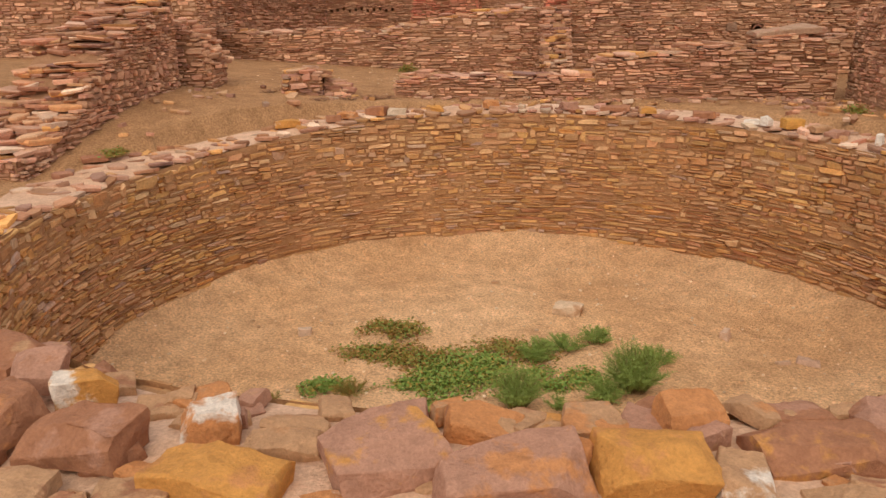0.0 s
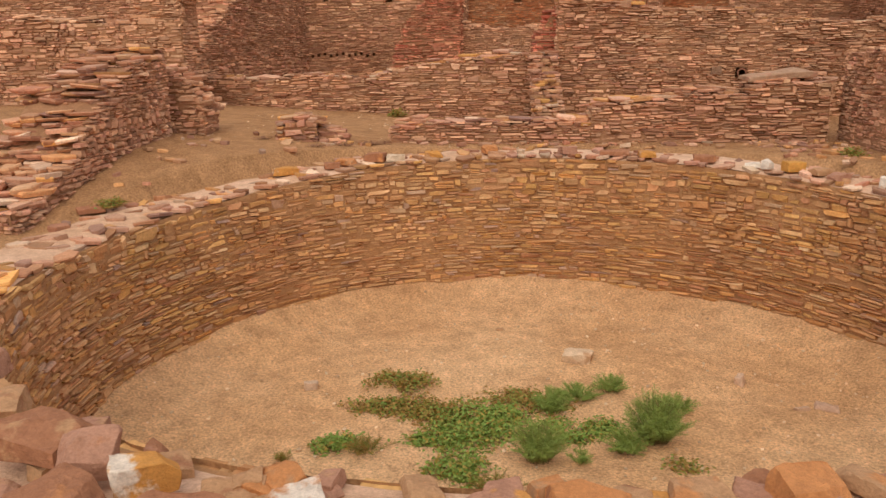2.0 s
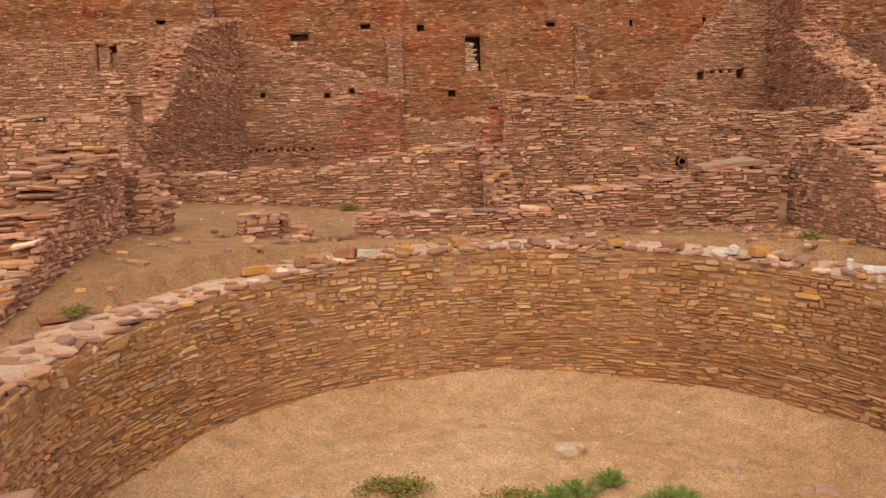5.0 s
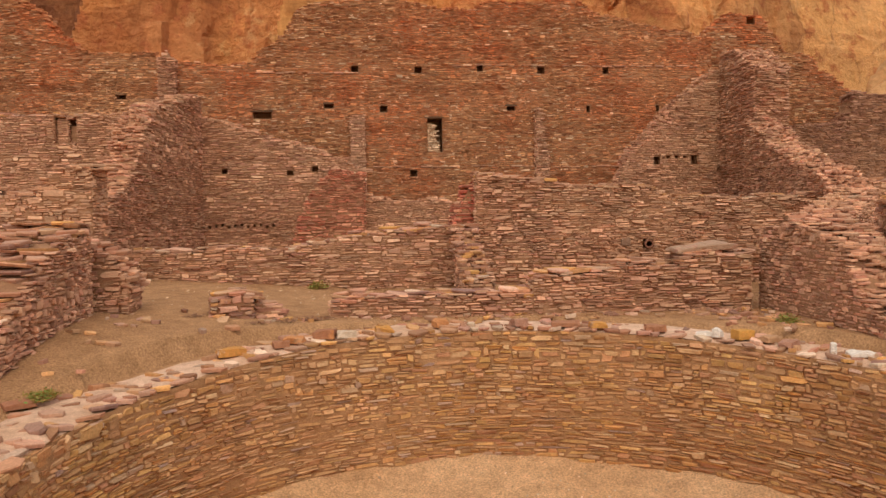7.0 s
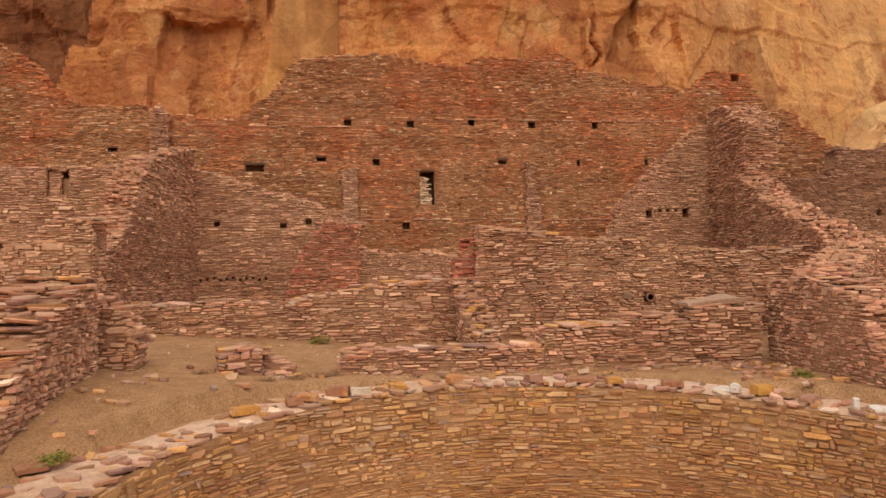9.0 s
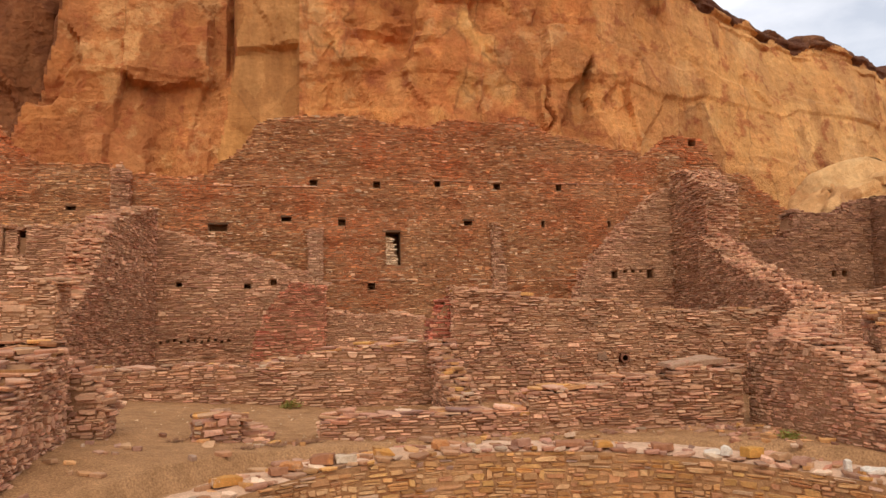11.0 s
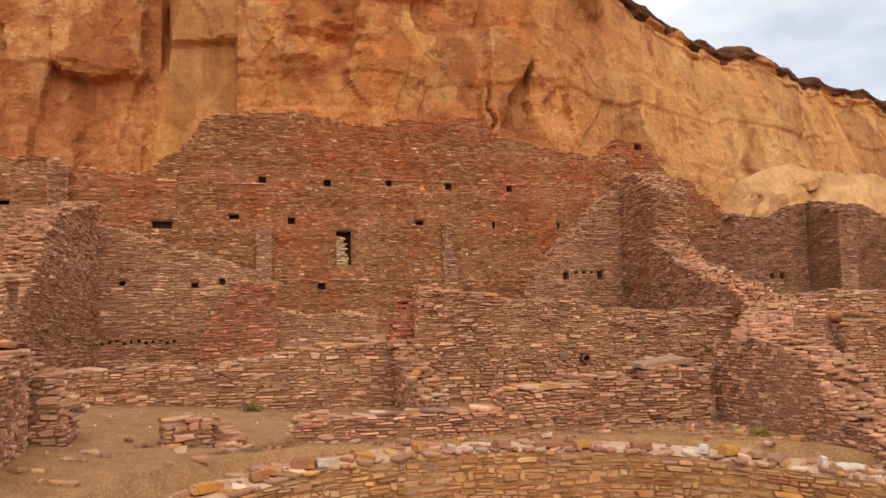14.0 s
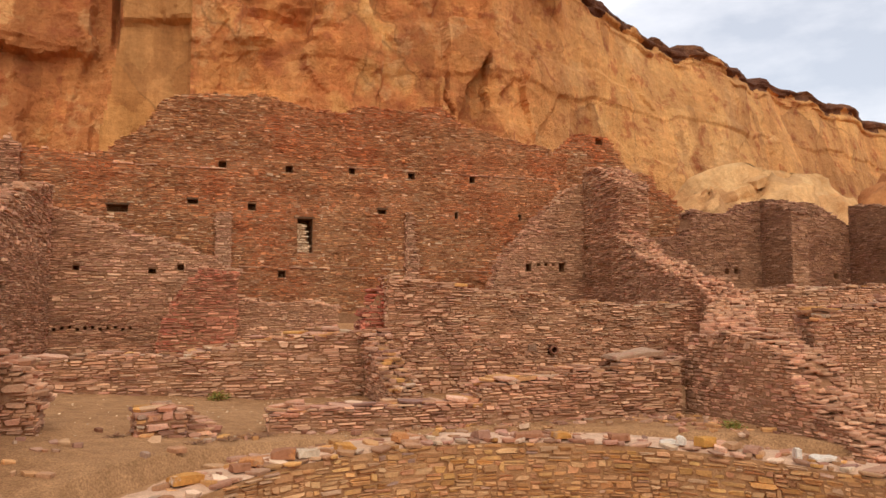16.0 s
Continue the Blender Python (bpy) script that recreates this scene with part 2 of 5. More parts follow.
def frame_matrix(o, u, n, w, d, h, roll=0.0, lean=0.0):
    """x along u, y into the wall (against n), z up; scaled to the stone's size."""
    up = Vector((0, 0, 1))
    u2 = (u * math.cos(roll) + up * math.sin(roll)).normalized()
    y = -(n + u * lean).normalized()
    z = u2.cross(y).normalized()
    m = Matrix.Identity(4)
    for c, (vec, s) in enumerate(((u2, w), (y, d), (z, h))):
        for r in range(3):
            m[r][c] = vec[r] * s
    m.translation = o
    return m


def lay(rng, length, top, z0, hr, wr, holes, wob, clip=True):
    """Courses of stones over a wall's face: rows of (along, height, width, course)."""
    out, z = [], z0
    zmax = max(top(length * k / 60) for k in range(61))
    seed = rng.randrange(1000)
    while z < zmax + 0.05:
        ch = rng.uniform(*hr) * (0.72 if vnoise(z * 2.3, seed * 0.37, 3) < -0.15 else 1.0 if vnoise(z * 2.3, seed * 0.37, 3) < 0.3 else 1.4)
        s = -rng.random() * wr[1]
        band = rng.uniform(0.75, 1.25)
        while s < length:
            sw = (wr[0] + (wr[1] - wr[0]) * rng.random() ** 1.6) * band
            a, b = max(s, 0) if clip else s, min(s + sw, length)
            s += sw
            if b - a < 0.04:
                continue
            c = (a + b) / 2
            dz = wob * float(vnoise(c * 0.9, z * 1.4, seed)) + 0.014 * float(vnoise(c * 3.7, z * 6, seed + 1))
            zc = z + ch / 2 + dz
            if zc > top(c):
                continue
            for h0, h1, b0, b1 in holes:
                if zc + ch * 0.4 > b0 and zc - ch * 0.4 < b1 and b > h0 and a < h1:
                    if a >= h0 and b <= h1:
                        a = b
                    elif h0 - a > b - h1:
                        b = h0
                    else:
                        a = h1
            if b - a < 0.035:
                continue
            c = (a + b) / 2
            if ch > 0.052 and rng.random() < 0.3:
                k = rng.uniform(0.4, 0.6)
                out.append((c, zc - ch / 2 + ch * k / 2, b - a, ch * k))
                out.append((c, zc + ch / 2 - ch * (1 - k) / 2, b - a, ch * (1 - k)))
            elif rng.random() < 0.1 and zc + ch < top(c):
                out.append((c, zc + ch * 0.4, (b - a) * 1.02, ch * 1.75))
            else:
                out.append((c, zc + rng.gauss(0, 0.09 * ch), b - a, ch * rng.uniform(0.66, 1.14)))
        z += ch
    return out


def prism(V, F, corners, z0s, z1s):
    """A block over four plan corners with heights at each."""
    n = len(V)
    V += [(x, y, z) for (x, y), z in zip(corners, z0s)] + [(x, y, z) for (x, y), z in zip(corners, z1s)]
    F += [(n + 3, n + 2, n + 1, n), (n + 4, n + 5, n + 6, n + 7)]
    for k in range(4):
        j = (k + 1) % 4
        F.append((n + k, n + j, n + 4 + j, n + 4 + k))


def mud_face(V, F, p0, u, n, length, top, z0, holes, step, seed, amp):
    """Uneven mud bedding that swells over some stones and is washed out between others."""
    cols, tops = int(length / step) + 1, []
    ss = np.linspace(0, length, cols + 1)
    tops = np.array([top(float(q)) - 0.05 for q in ss])
    rows = int((tops.max() - z0) / step) + 1
    zs = z0 + np.arange(rows + 1) * step
    S, Z = np.meshgrid(ss, zs, indexing="ij")
    off = -0.011 + amp * (vnoise(S * 1.3, Z * 1.7, seed) + 0.8 * vnoise(S * 4.5, Z * 7, seed + 3) + 0.5 * vnoise(S * 13, Z * 17, seed + 5))
    Z = np.minimum(Z, tops[:, None])
    base = len(V)
    V += list(zip((p0.x + u.x * S + n.x * off).ravel().tolist(), (p0.y + u.y * S + n.y * off).ravel().tolist(), Z.ravel().tolist()))
    for i in range(cols):
        for k in range(rows):
            if zs[k] > tops[i] and zs[k] > tops[i + 1]:
                break
            if any(ss[i] < h[1] and ss[i + 1] > h[0] and zs[k] < h[3] and zs[k + 1] > h[2] for h in holes):
                continue
            a = base + i * (rows + 1) + k
            F.append((a, a + rows + 1, a + rows + 2, a + 1))


def wall(name, label, p0, p1, prof, z0, thick, mat, seed, hr=(0.034, 0.075), wr=(0.07, 0.36), holes=(), far=False, proud=0.042, wob=0.035,
         rag=0.07, near=(0, 0), cap=True, capmat=None, ends=(True, True), back=False, capscale=1.0, gap=0.005, caph=1.0):
    """A ruined masonry wall. p0 to p1 is the foot of its face, which looks to the right of that way. prof: (along, top) pairs.
    holes: (from, to, low, high, depth), depth 0 goes right through. near: the stretch whose stones are built singly."""
    rng = random.Random(seed)
    p0, p1 = Vector((*p0, 0)), Vector((*p1, 0))
    length = (p1 - p0).length
    u = (p1 - p0) / length
    n = Vector((u.y, -u.x, 0))
    ps, pz = [a for a, _ in prof], [b for _, b in prof]

    def top(s):
        return float(np.interp(s, ps, pz)) + rag * float(vnoise(s * 2.3, seed * 3.1, 5)) + 0.5 * rag * float(vnoise(s * 7, seed, 9))

    root = tagged(new(name), label, "wall", kind="structure")
    cuts = sorted({0.0, length, *[a for a in ps if 0 < a < length], *[h[k] for h in holes for k in (0, 1)], *[k * 0.4 for k in range(int(length / 0.4) + 1)]})
    V, F = [], []
    for a, b in zip(cuts, cuts[1:]):
        if b - a < 1e-4 or a < 0 or b > length + 1e-6:
            continue
        ta, tb = top(a) - 0.05, top(b) - 0.05
        mid = (a + b) / 2
        spans, low = [], z0 - 0.3
        for h in sorted([h for h in holes if h[0] < mid < h[1]], key=lambda h: h[2]):
            spans.append((low, h[2], 0.0))
            if h[4]:
                spans.append((h[2], h[3], h[4]))
            low = h[3]
        spans.append((low, None, 0.0))
        for lo, hi, dep in spans:
            ha, hb = (ta, tb) if hi is None else (hi, hi)
            if max(ha, hb) <= lo:
                continue
            ha, hb = max(ha, lo + 0.01), max(hb, lo + 0.01)
            f0, f1 = p0 + u * a - n * (0.025 + dep), p0 + u * b - n * (0.025 + dep)
            g0, g1 = p0 + u * a - n * thick, p0 + u * b - n * thick
            prism(V, F, [(f0.x, f0.y), (f1.x, f1.y), (g1.x, g1.y), (g0.x, g0.y)], [lo] * 4, [ha, hb, hb, ha])
    mud_face(V, F, p0, u, n, length, top, z0 - 0.1, [h[:4] for h in holes], 0.13 if far else 0.075, seed, 0.01 if far else 0.016)
    if back:
        mud_face(V, F, p1 - n * thick, -u, -n, length, lambda s: top(length - s), z0 - 0.1, [], 0.13 if far else 0.075, seed + 1, 0.01 if far else 0.016)
    part("core", mesh("core", V, F, MORTAR), root, "mud mortar and rubble core")
    shapes, kind = (FARSTONES, "far") if far else (STONES, "stone")
    rest = []
    faces = [(p0, u, n, length, top, near, [h[:4] for h in holes])]
    if ends[0]:
        faces.append((p0 - n * thick, n, -u, thick, lambda s: top(0.05), (0, 0), []))
    if ends[1]:
        faces.append((p1, -n, u, thick, lambda s: top(length - 0.05), (0, 0), []))
    if back:
        faces.append((p1 - n * thick, -u, -n, length, lambda s: top(length - s), (0, 0), []))
    made = 0
    for o, fu, fn, ln, tp, nr, hl in faces:
        for s, z, w, h in lay(rng, ln, tp, z0, hr, wr, hl, wob):
            d = rng.uniform(0.09, 0.14)
            pr = abs(rng.gauss(0, proud * 0.5)) + 0.008
            k = rng.randrange(len(shapes))
            m = frame_matrix(o + fu * s + fn * pr + Vector((0, 0, z)), fu, fn, max(0.03, w - gap), d, max(0.02, h - gap), rng.gauss(0, 0.032), rng.gauss(0, 0.08))
            if nr[0] <= s < nr[1] and made < 300:
                made += 1
                part("stone", shared_mesh(kind, k, mat), root, m=m)
            else:
                rest.append((shapes, k, m))
    joined("stonework", rest, mat, root, label="coursed sandstone slabs")
    if cap:
        items, s = [], 0.0
        while s < length:
            w = rng.uniform(0.16, 0.42) * capscale
            t = 0.03
            drop = int(min(9, abs(top(min(s + w, length)) - top(s)) / 0.07))
            while t < thick:
                d = rng.uniform(0.16, 0.34) * capscale
                for lift in range(-drop, rng.choice((1, 2, 2, 3))):
                    hh = rng.uniform(0.03, 0.065) * caph
                    c = min(max(s + w / 2 + rng.uniform(-0.05, 0.05), 0), length)
                    q = p0 + u * c - n * min(max(t + d / 2 + rng.uniform(-0.07, 0.03), 0.06), thick) + Vector((0, 0, top(c) - 0.07 + lift * 0.042))
                    m = Matrix.Translation(q) @ Euler((rng.gauss(0, 0.07), rng.gauss(0, 0.07), math.atan2(u.y, u.x) + rng.gauss(0, 0.3))).to_matrix().to_4x4() @ Matrix.Diagonal((w * 1.15, d * 1.1, hh, 1))
                    items.append((SLABS, rng.randrange(len(SLABS)), m))
                t += d * 0.75
            s += w * 0.8
        joined("coping", items, capmat or mat, root, label="loose broken slabs along the ruined top")
    return root


# ---- ground ----
CX, CY, R = 1.8, 4.2, 4.05
RIM_A = [0, 30, 60, 90, 120, 150, 180, 225, 270, 315, 360]
RIM_Z = [-0.15, -0.14, -0.06, -0.03, -0.08, -0.24, -0.3, -0.12, 0.06, 0.0, -0.15]


def rim(a):
    return float(np.interp(math.degrees(a) % 360, RIM_A, RIM_Z))


def ground_z(x, y):
    left = min(0.42, 0.065 * max(0.0, -x)) * min(1.0, max(0.0, (y - 5) / 2.5))
    dip = -0.32 * math.exp(-((x + 2.9) ** 2 + (y - 4.6) ** 2) / 4.0)
    z = 0.0 + left + dip
    if y > 45:
        z += (y - 45) * 0.12
    return z + 0.03 * float(fbm(x * 0.8, y * 0.8, 3, 3))


def floor_z(x, y):
    """The trodden sand of the sunken room, banked up against its wall."""
    r = np.hypot(x - CX, y - CY)
    z = -2.0 + 0.26 * np.maximum(0.0, (r - 2.9) / 1.15) ** 2 + 0.05 * fbm(x * 0.9, y * 0.9, 11, 4)
    return z + 0.014 * fbm(x * 3.1, y * 3.1, 21, 3) - 0.012 * np.maximum(0, vnoise(x * 5.3, y * 5.3, 27)) ** 2


def make_ground():
    radii = [0.01] + [0.07 * k for k in range(1, 58)] + [4.05] + [4.12, 4.3, 4.45, 4.6, 4.82, 4.95, 5.15, 5.5, 6, 6.6, 7.3, 8, 8.8, 9.6, 10.6, 12, 14, 17, 21, 27, 35, 46, 60, 90, 160, 400, 1200]
    na = 288
    V, F = [], []
    for r in radii:
        if r < 4.2:
            a = 2 * np.pi * np.arange(na) / na
            x, y = CX + r * np.cos(a), CY + r * np.sin(a)
            V += list(zip(x.tolist(), y.tolist(), floor_z(x, y).tolist()))
            continue
        for k in range(na):
            a = 2 * math.pi * k / na
            x, y = CX + r * math.cos(a), CY + r * math.sin(a)
            if r < 4.5:
                z = min(rim(a), ground_z(x, y)) - 0.35
            elif r < 4.84:
                z = min(rim(a) - 0.08, ground_z(x, y))
            else:
                z = ground_z(x, y) if r < 100 else 0.0
                if r < 12:
                    z += 0.012 * float(vnoise(x * 5, y * 5, 8))
            V.append((x, y, z))
    for i in range(len(radii) - 1):
        for k in range(na):
            j = (k + 1) % na
            F.append((i * na + k, i * na + j, (i + 1) * na + j, (i + 1) * na + k))
    F.append(tuple(range(na)))
    me = mesh("ground", V, F, [SAND, EARTH], True)
    inner = sum(r < 4.2 for r in radii) * na
    me.polygons.foreach_set("material_index", [0 if f[0] < inner else 1 for f in F[:-1]] + [0])
    return tagged(new("ground", me), "dry sandy earth of the ruin's court and sunken room", "ground", kind="structure")


make_ground()

# ---- the round sunken room ----


def kiva_wall():
    rng = random.Random(77)
    root = tagged(new("wall_kiva"), "round sunken room wall of thin ochre sandstone courses", "wall", kind="structure")
    na, V, F = 160, [], []
    for k in range(na):
        a = 2 * math.pi * k / na
        c, s, t = math.cos(a), math.sin(a), rim(a) - 0.03
        for r, z in ((R + 0.05, -2.4), (R + 0.05, t), (R + 0.8, t + 0.03), (R + 0.8, -2.4)):
            V.append((CX + r * c, CY + r * s, z))
    for k in range(na):
        j = (k + 1) % na
        for q in range(4):
            F.append((k * 4 + q, k * 4 + (q + 1) % 4, j * 4 + (q + 1) % 4, j * 4 + q))
    rows, cols = 34, 400
    base = len(V)
    for k in range(cols):
        a = 2 * math.pi * k / cols
        zz = np.minimum(-2.25 + 0.068 * np.arange(rows + 1), rim(a) - 0.02)
        q = a * R + 0 * zz
        r = R + 0.013 - 0.013 * (vnoise(q * 1.3, zz * 1.7, 5) + 0.8 * vnoise(q * 4.5, zz * 7, 8) + 0.5 * vnoise(q * 13, zz * 17, 9))
        V += list(zip((CX + r * math.cos(a)).tolist(), (CY + r * math.sin(a)).tolist(), zz.tolist()))
    for k in range(cols):
        j = (k + 1) % cols
        F += [(base + k * (rows + 1) + q, base + j * (rows + 1) + q, base + j * (rows + 1) + q + 1, base + k * (rows + 1) + q + 1) for q in range(rows)]
    part("core", mesh("core", V, F, KIVAMUD), root, "mud mortar between the stones")
    V, F = [], []
    for k in range(na):
        a = 2 * math.pi * k / na
        for r in (R + 0.05, R + 0.2, R + 0.4, R + 0.6, R + 0.79):
            x, y = CX + r * math.cos(a), CY + r * math.sin(a)
            V.append((x, y, rim(a) - 0.012 + 0.03 * (r - R) / 0.8 + 0.018 * float(fbm(x * 3, y * 3, 91, 3)) + (0.012 if R + 0.1 < r < R + 0.7 else -0.02)))
    for k in range(na):
        j = (k + 1) % na
        F += [(k * 5 + q, k * 5 + q + 1, j * 5 + q + 1, j * 5 + q) for q in range(4)]
    part("mud_capping", mesh("mud_capping", V, F, CAPMUD, True), root, "pinkish mud capping on the rim")
    circ = 2 * math.pi * R
    rest, made = [], 0
    lower = lay(rng, circ, lambda q: -1.25 + 0.12 * float(vnoise(q * 0.8, 2.0, 6)), -2.05, (0.03, 0.06), (0.1, 0.42), (), 0.05)
    upper = lay(rng, circ, lambda q: rim(-q / R) - 0.01, -1.32, (0.042, 0.085), (0.07, 0.3), (), 0.06)
    for s, zc, sw, ch in lower + [q for q in upper if q[1] > -1.22 + 0.12 * float(vnoise(q[0] * 0.8, 2.0, 6))]:
        a = -s / R
        if zc + ch / 2 > rim(a) - 0.012:
            continue
        n = Vector((-math.cos(a), -math.sin(a), 0))
        u = Vector((n.y, -n.x, 0))
        if u.cross(Vector((0, 0, 1))).dot(n) < 0:
            u = -u
        o = Vector((CX, CY, zc)) - n * (R - abs(rng.gauss(0, 0.012)) - 0.004)
        k = rng.randrange(len(STONES))
        m = frame_matrix(o, u, n, sw - 0.008, rng.uniform(0.09, 0.13), ch - 0.005, rng.gauss(0, 0.03), rng.gauss(0, 0.05))
        if 68 < math.degrees(a) % 360 < 100 and made < 300 and zc > -1.3:
            made += 1
            part("stone", shared_mesh("stone", k, KIVA), root, m=m)
        else:
            rest.append((STONES, k, m))
    joined("stonework", rest, KIVA, root, label="coursed ochre sandstone slabs")
    # rim: flat stones bedded along the edge and loose ones behind them
    a, cnt = 0.0, 0
    while a < 2 * math.pi:
        w = rng.uniform(0.09, 0.34)
        for r in (R + 0.08, R + 0.24, R + 0.38, R + 0.52, R + 0.68):
            if 228 < math.degrees(a) < 330:
                continue
            if r > R + 0.2 and rng.random() < 0.3:
                continue
            d = rng.uniform(0.1, 0.28)
            q = Vector((CX + (r + rng.uniform(-0.05, 0.06)) * math.cos(a), CY + (r + rng.uniform(-0.05, 0.06)) * math.sin(a), rim(a) - 0.015))
            hh = rng.uniform(0.03, 0.055) if r < R + 0.2 else rng.uniform(0.03, 0.075)
            m = Matrix.Translation(q) @ Euler((rng.gauss(0, 0.09), rng.gauss(0, 0.09), a + math.pi / 2 + rng.gauss(0, 0.25 if r < R + 0.2 else 0.8))).to_matrix().to_4x4() @ Matrix.Diagonal((w * (1 if r < R + 0.2 else rng.uniform(0.5, 1.1)), d, hh, 1))
            part("coping_stone", shared_mesh("slab", rng.randrange(len(SLABS)), COPING), root, m=m)
            cnt += 1
        a += w * 0.95 / R
    return root


kiva_wall()

# ---- standing walls, front to back ----
wall("wall_left_near", "stepped broken wall of mixed ochre stones by the court", (-3.3, 4.9), (-3.3, 8.7), [(0, -0.1), (0.7, 0.05), (1.2, 0.22), (1.6, 0.55), (2.1, 0.92), (2.9, 1.25), (3.8, 1.4)], -0.4, 0.95, MID, 11,
     hr=(0.04, 0.085), wr=(0.06, 0.2), near=(0.5, 2.6), capmat=COPING, capscale=1.2, wob=0.05, proud=0.05)
wall("wall_left_stub", "short crumbling stub of tan masonry", (-3.75, 9.0), (-2.93, 9.0), [(0, 1.12), (0.55, 1.02), (0.72, 0.8), (0.88, 0.55)], 0.1, 0.55, MID, 12, near=(0, 0.8), wob=0.04, capscale=0.9)
wall("wall_left_back", "thick ruined wall with stacked slabs at its end", (-10, 12.2), (-4.5, 12.2), [(0, 2.2), (3.5, 1.9), (4.6, 1.9), (5.0, 2.4), (5.5, 2.4)], 0.2, 0.8, MID, 13, near=(3.5, 5.5), capscale=1.3)
wall("wall_low_court", "low straight wall with flat capstones", (-0.26, 9.45), (2.68, 9.35), [(0, 0.30), (3, 0.33)], -0.1, 0.42, MID, 14, near=(0, 3), rag=0.03, capmat=COPING, wob=0.02)
wall("wall_right_court", "knee-high wall of tilted thin slabs", (2.68, 9.35), (5.98, 9.35), [(0, 0.5), (0.3, 0.6), (2.2, 0.75), (2.3, 0.9), (3.3, 0.9)], -0.1, 0.55, MID, 15, near=(0, 3.3), wob=0.06, proud=0.05, capmat=COPING)
wall("wall_cross_court", "broken end of a cross wall", (2.4, 11.3), (2.4, 13.5), [(0, 0.35), (0.8, 0.6), (1.7, 0.9), (2.2, 1.2)], -0.05, 0.45, MID, 16, back=True, near=(0, 0.5), capmat=COPING, capscale=0.8)
wall("wall_right_pit", "wall with smooth orange masonry and a crumbled end", (6.2, 9.55), (6.2, 6.0), [(0, 1.25), (1.5, 1.25), (2.2, 1.0), (2.5, 0.5), (3.5, 0.0)], -0.15, 0.75, MID, 17, near=(0, 1.6), wob=0.012, proud=0.012, hr=(0.032, 0.055), wr=(0.06, 0.24), capscale=0.72, caph=0.85, back=True)
wall("wall_court_back", "long low wall behind the court", (-5.6, 13.75), (2.45, 13.6), [(0, 0.85), (3.6, 0.82), (4.5, 0.87), (5.3, 1.02), (6.4, 1.16), (8.1, 1.25)], 0.0, 0.5, MID, 18, near=(3.5, 5.2), capmat=COPING, wob=0.05)
wall("wall_middle", "tall crumbling wall of tan slabs", (2.4, 13.6), (10.2, 13.6), [(0, 2.25), (0.8, 2.24), (1.4, 2.08), (2.6, 1.93), (3.1, 2.05), (4.0, 1.75), (7.8, 1.75)], -0.05, 0.6, MID, 19, near=(2.4, 3.6), capmat=COPING, wob=0.07, proud=0.05,
     holes=((3.4, 3.6, 0.72, 0.9, 0.4),))
wall("wall_burnt_heap", "sloping stub of fire-reddened masonry", (-1.95, 20.8), (0.05, 20.8), [(0, 0.75), (0.3, 1.6), (0.7, 2.35), (1.1, 2.7), (2.0, 2.62)], 0.1, 0.9, RED, 20, far=True, wob=0.08, proud=0.06, capscale=0.7, near=(0.4, 1.2))
wall("wall_burnt_right", "reddened broken end of the tall wall", (1.95, 13.9), (2.44, 13.9), [(0, 1.25), (0.2, 1.75), (0.35, 2.05), (0.5, 2.2)], 0.1, 0.5, RED, 21, far=True)
wall("wall_room_low", "low rubble wall inside a roofless room", (-0.2, 21.3), (2.9, 21.3), [(0, 2.1), (1.0, 1.85), (3.1, 1.8)], 0.2, 0.6, MID, 22, far=True)
wall("wall_left_holes", "tan wall with a row of beam sockets", (-5.75, 22.1), (0.1, 22.1), [(0, 4.75), (0.8, 4.4), (1.7, 4.2), (2.9, 3.8), (4.3, 3.45), (5.4, 2.95), (5.85, 2.8)], 0.2, 0.6, MID, 23, far=True, near=(3, 3.9),
     holes=((1.55, 1.72, 2.70, 2.84, 0.35), (3.48, 3.68, 2.64, 2.78, 0.35), (4.24, 4.42, 2.74, 2.9, 0.35), *[(0.55 + 0.19 * k, 0.63 + 0.19 * k, 1.06 + 0.03 * (k % 3), 1.14 + 0.03 * (k % 3), 0.3) for k in range(14)]))
wall("wall_left_cross", "ragged cross wall stepping down from the high walls", (-5.7, 14.2), (-4.75, 22.2), [(0, 1.0), (1.8, 1.6), (3.2, 2.6), (4.2, 4.0), (5.0, 4.3), (7, 4.8), (8.2, 5.0)], 0.2, 0.7, MID, 24, far=True, near=(2, 3), wob=0.1, proud=0.06)
wall("wall_far_left", "plastered-looking wall with a small blocked window", (-16, 20.0), (-6.1, 20.0), [(0, 4.5), (4, 4.2), (9.9, 4.25)], 0.3, 0.7, MID, 25, far=True, near=(8, 8.8), capmat=COPING, holes=((7.86, 8.2, 3.45, 4.15, 0.2), (8.2, 8.42, 3.45, 3.93, 0.2), (8.2, 8.42, 3.93, 4.15, 0.6)))
wall("wall_window_blocking", "rough masonry blocking a small window", (-8.12, 20.12), (-7.82, 20.12), [(0, 4.1), (0.3, 4.12)], 3.46, 0.1, MID, 46, far=True, cap=False, rag=0.01)
wall("wall_left_scar", "ragged scar of a torn-off wall end", (-6.55, 24.25), (-6.0, 24.25), [(0, 6.5), (0.3, 6.75), (0.55, 6.4)], 4.9, 0.3, MID, 47, far=True, cap=False, wob=0.06, proud=0.07)
SOCK = [(-0.24, 6.25, 0.12), (1.87, 6.22, 0.12), (3.95, 6.29, 0.1), (6.04, 6.22, 0.12), (8.27, 6.21, 0.1), (-1.12, 5.03, 0.16), (0.7, 4.93, 0.12), (5.0, 4.94, 0.14), (1.68, 2.78, 0.12), (7.67, 4.92, 0.06), (10.1, 4.94, 0.06), (-7.8, 5.33, 0.15), (-5.6, 5.0, 0.1)]
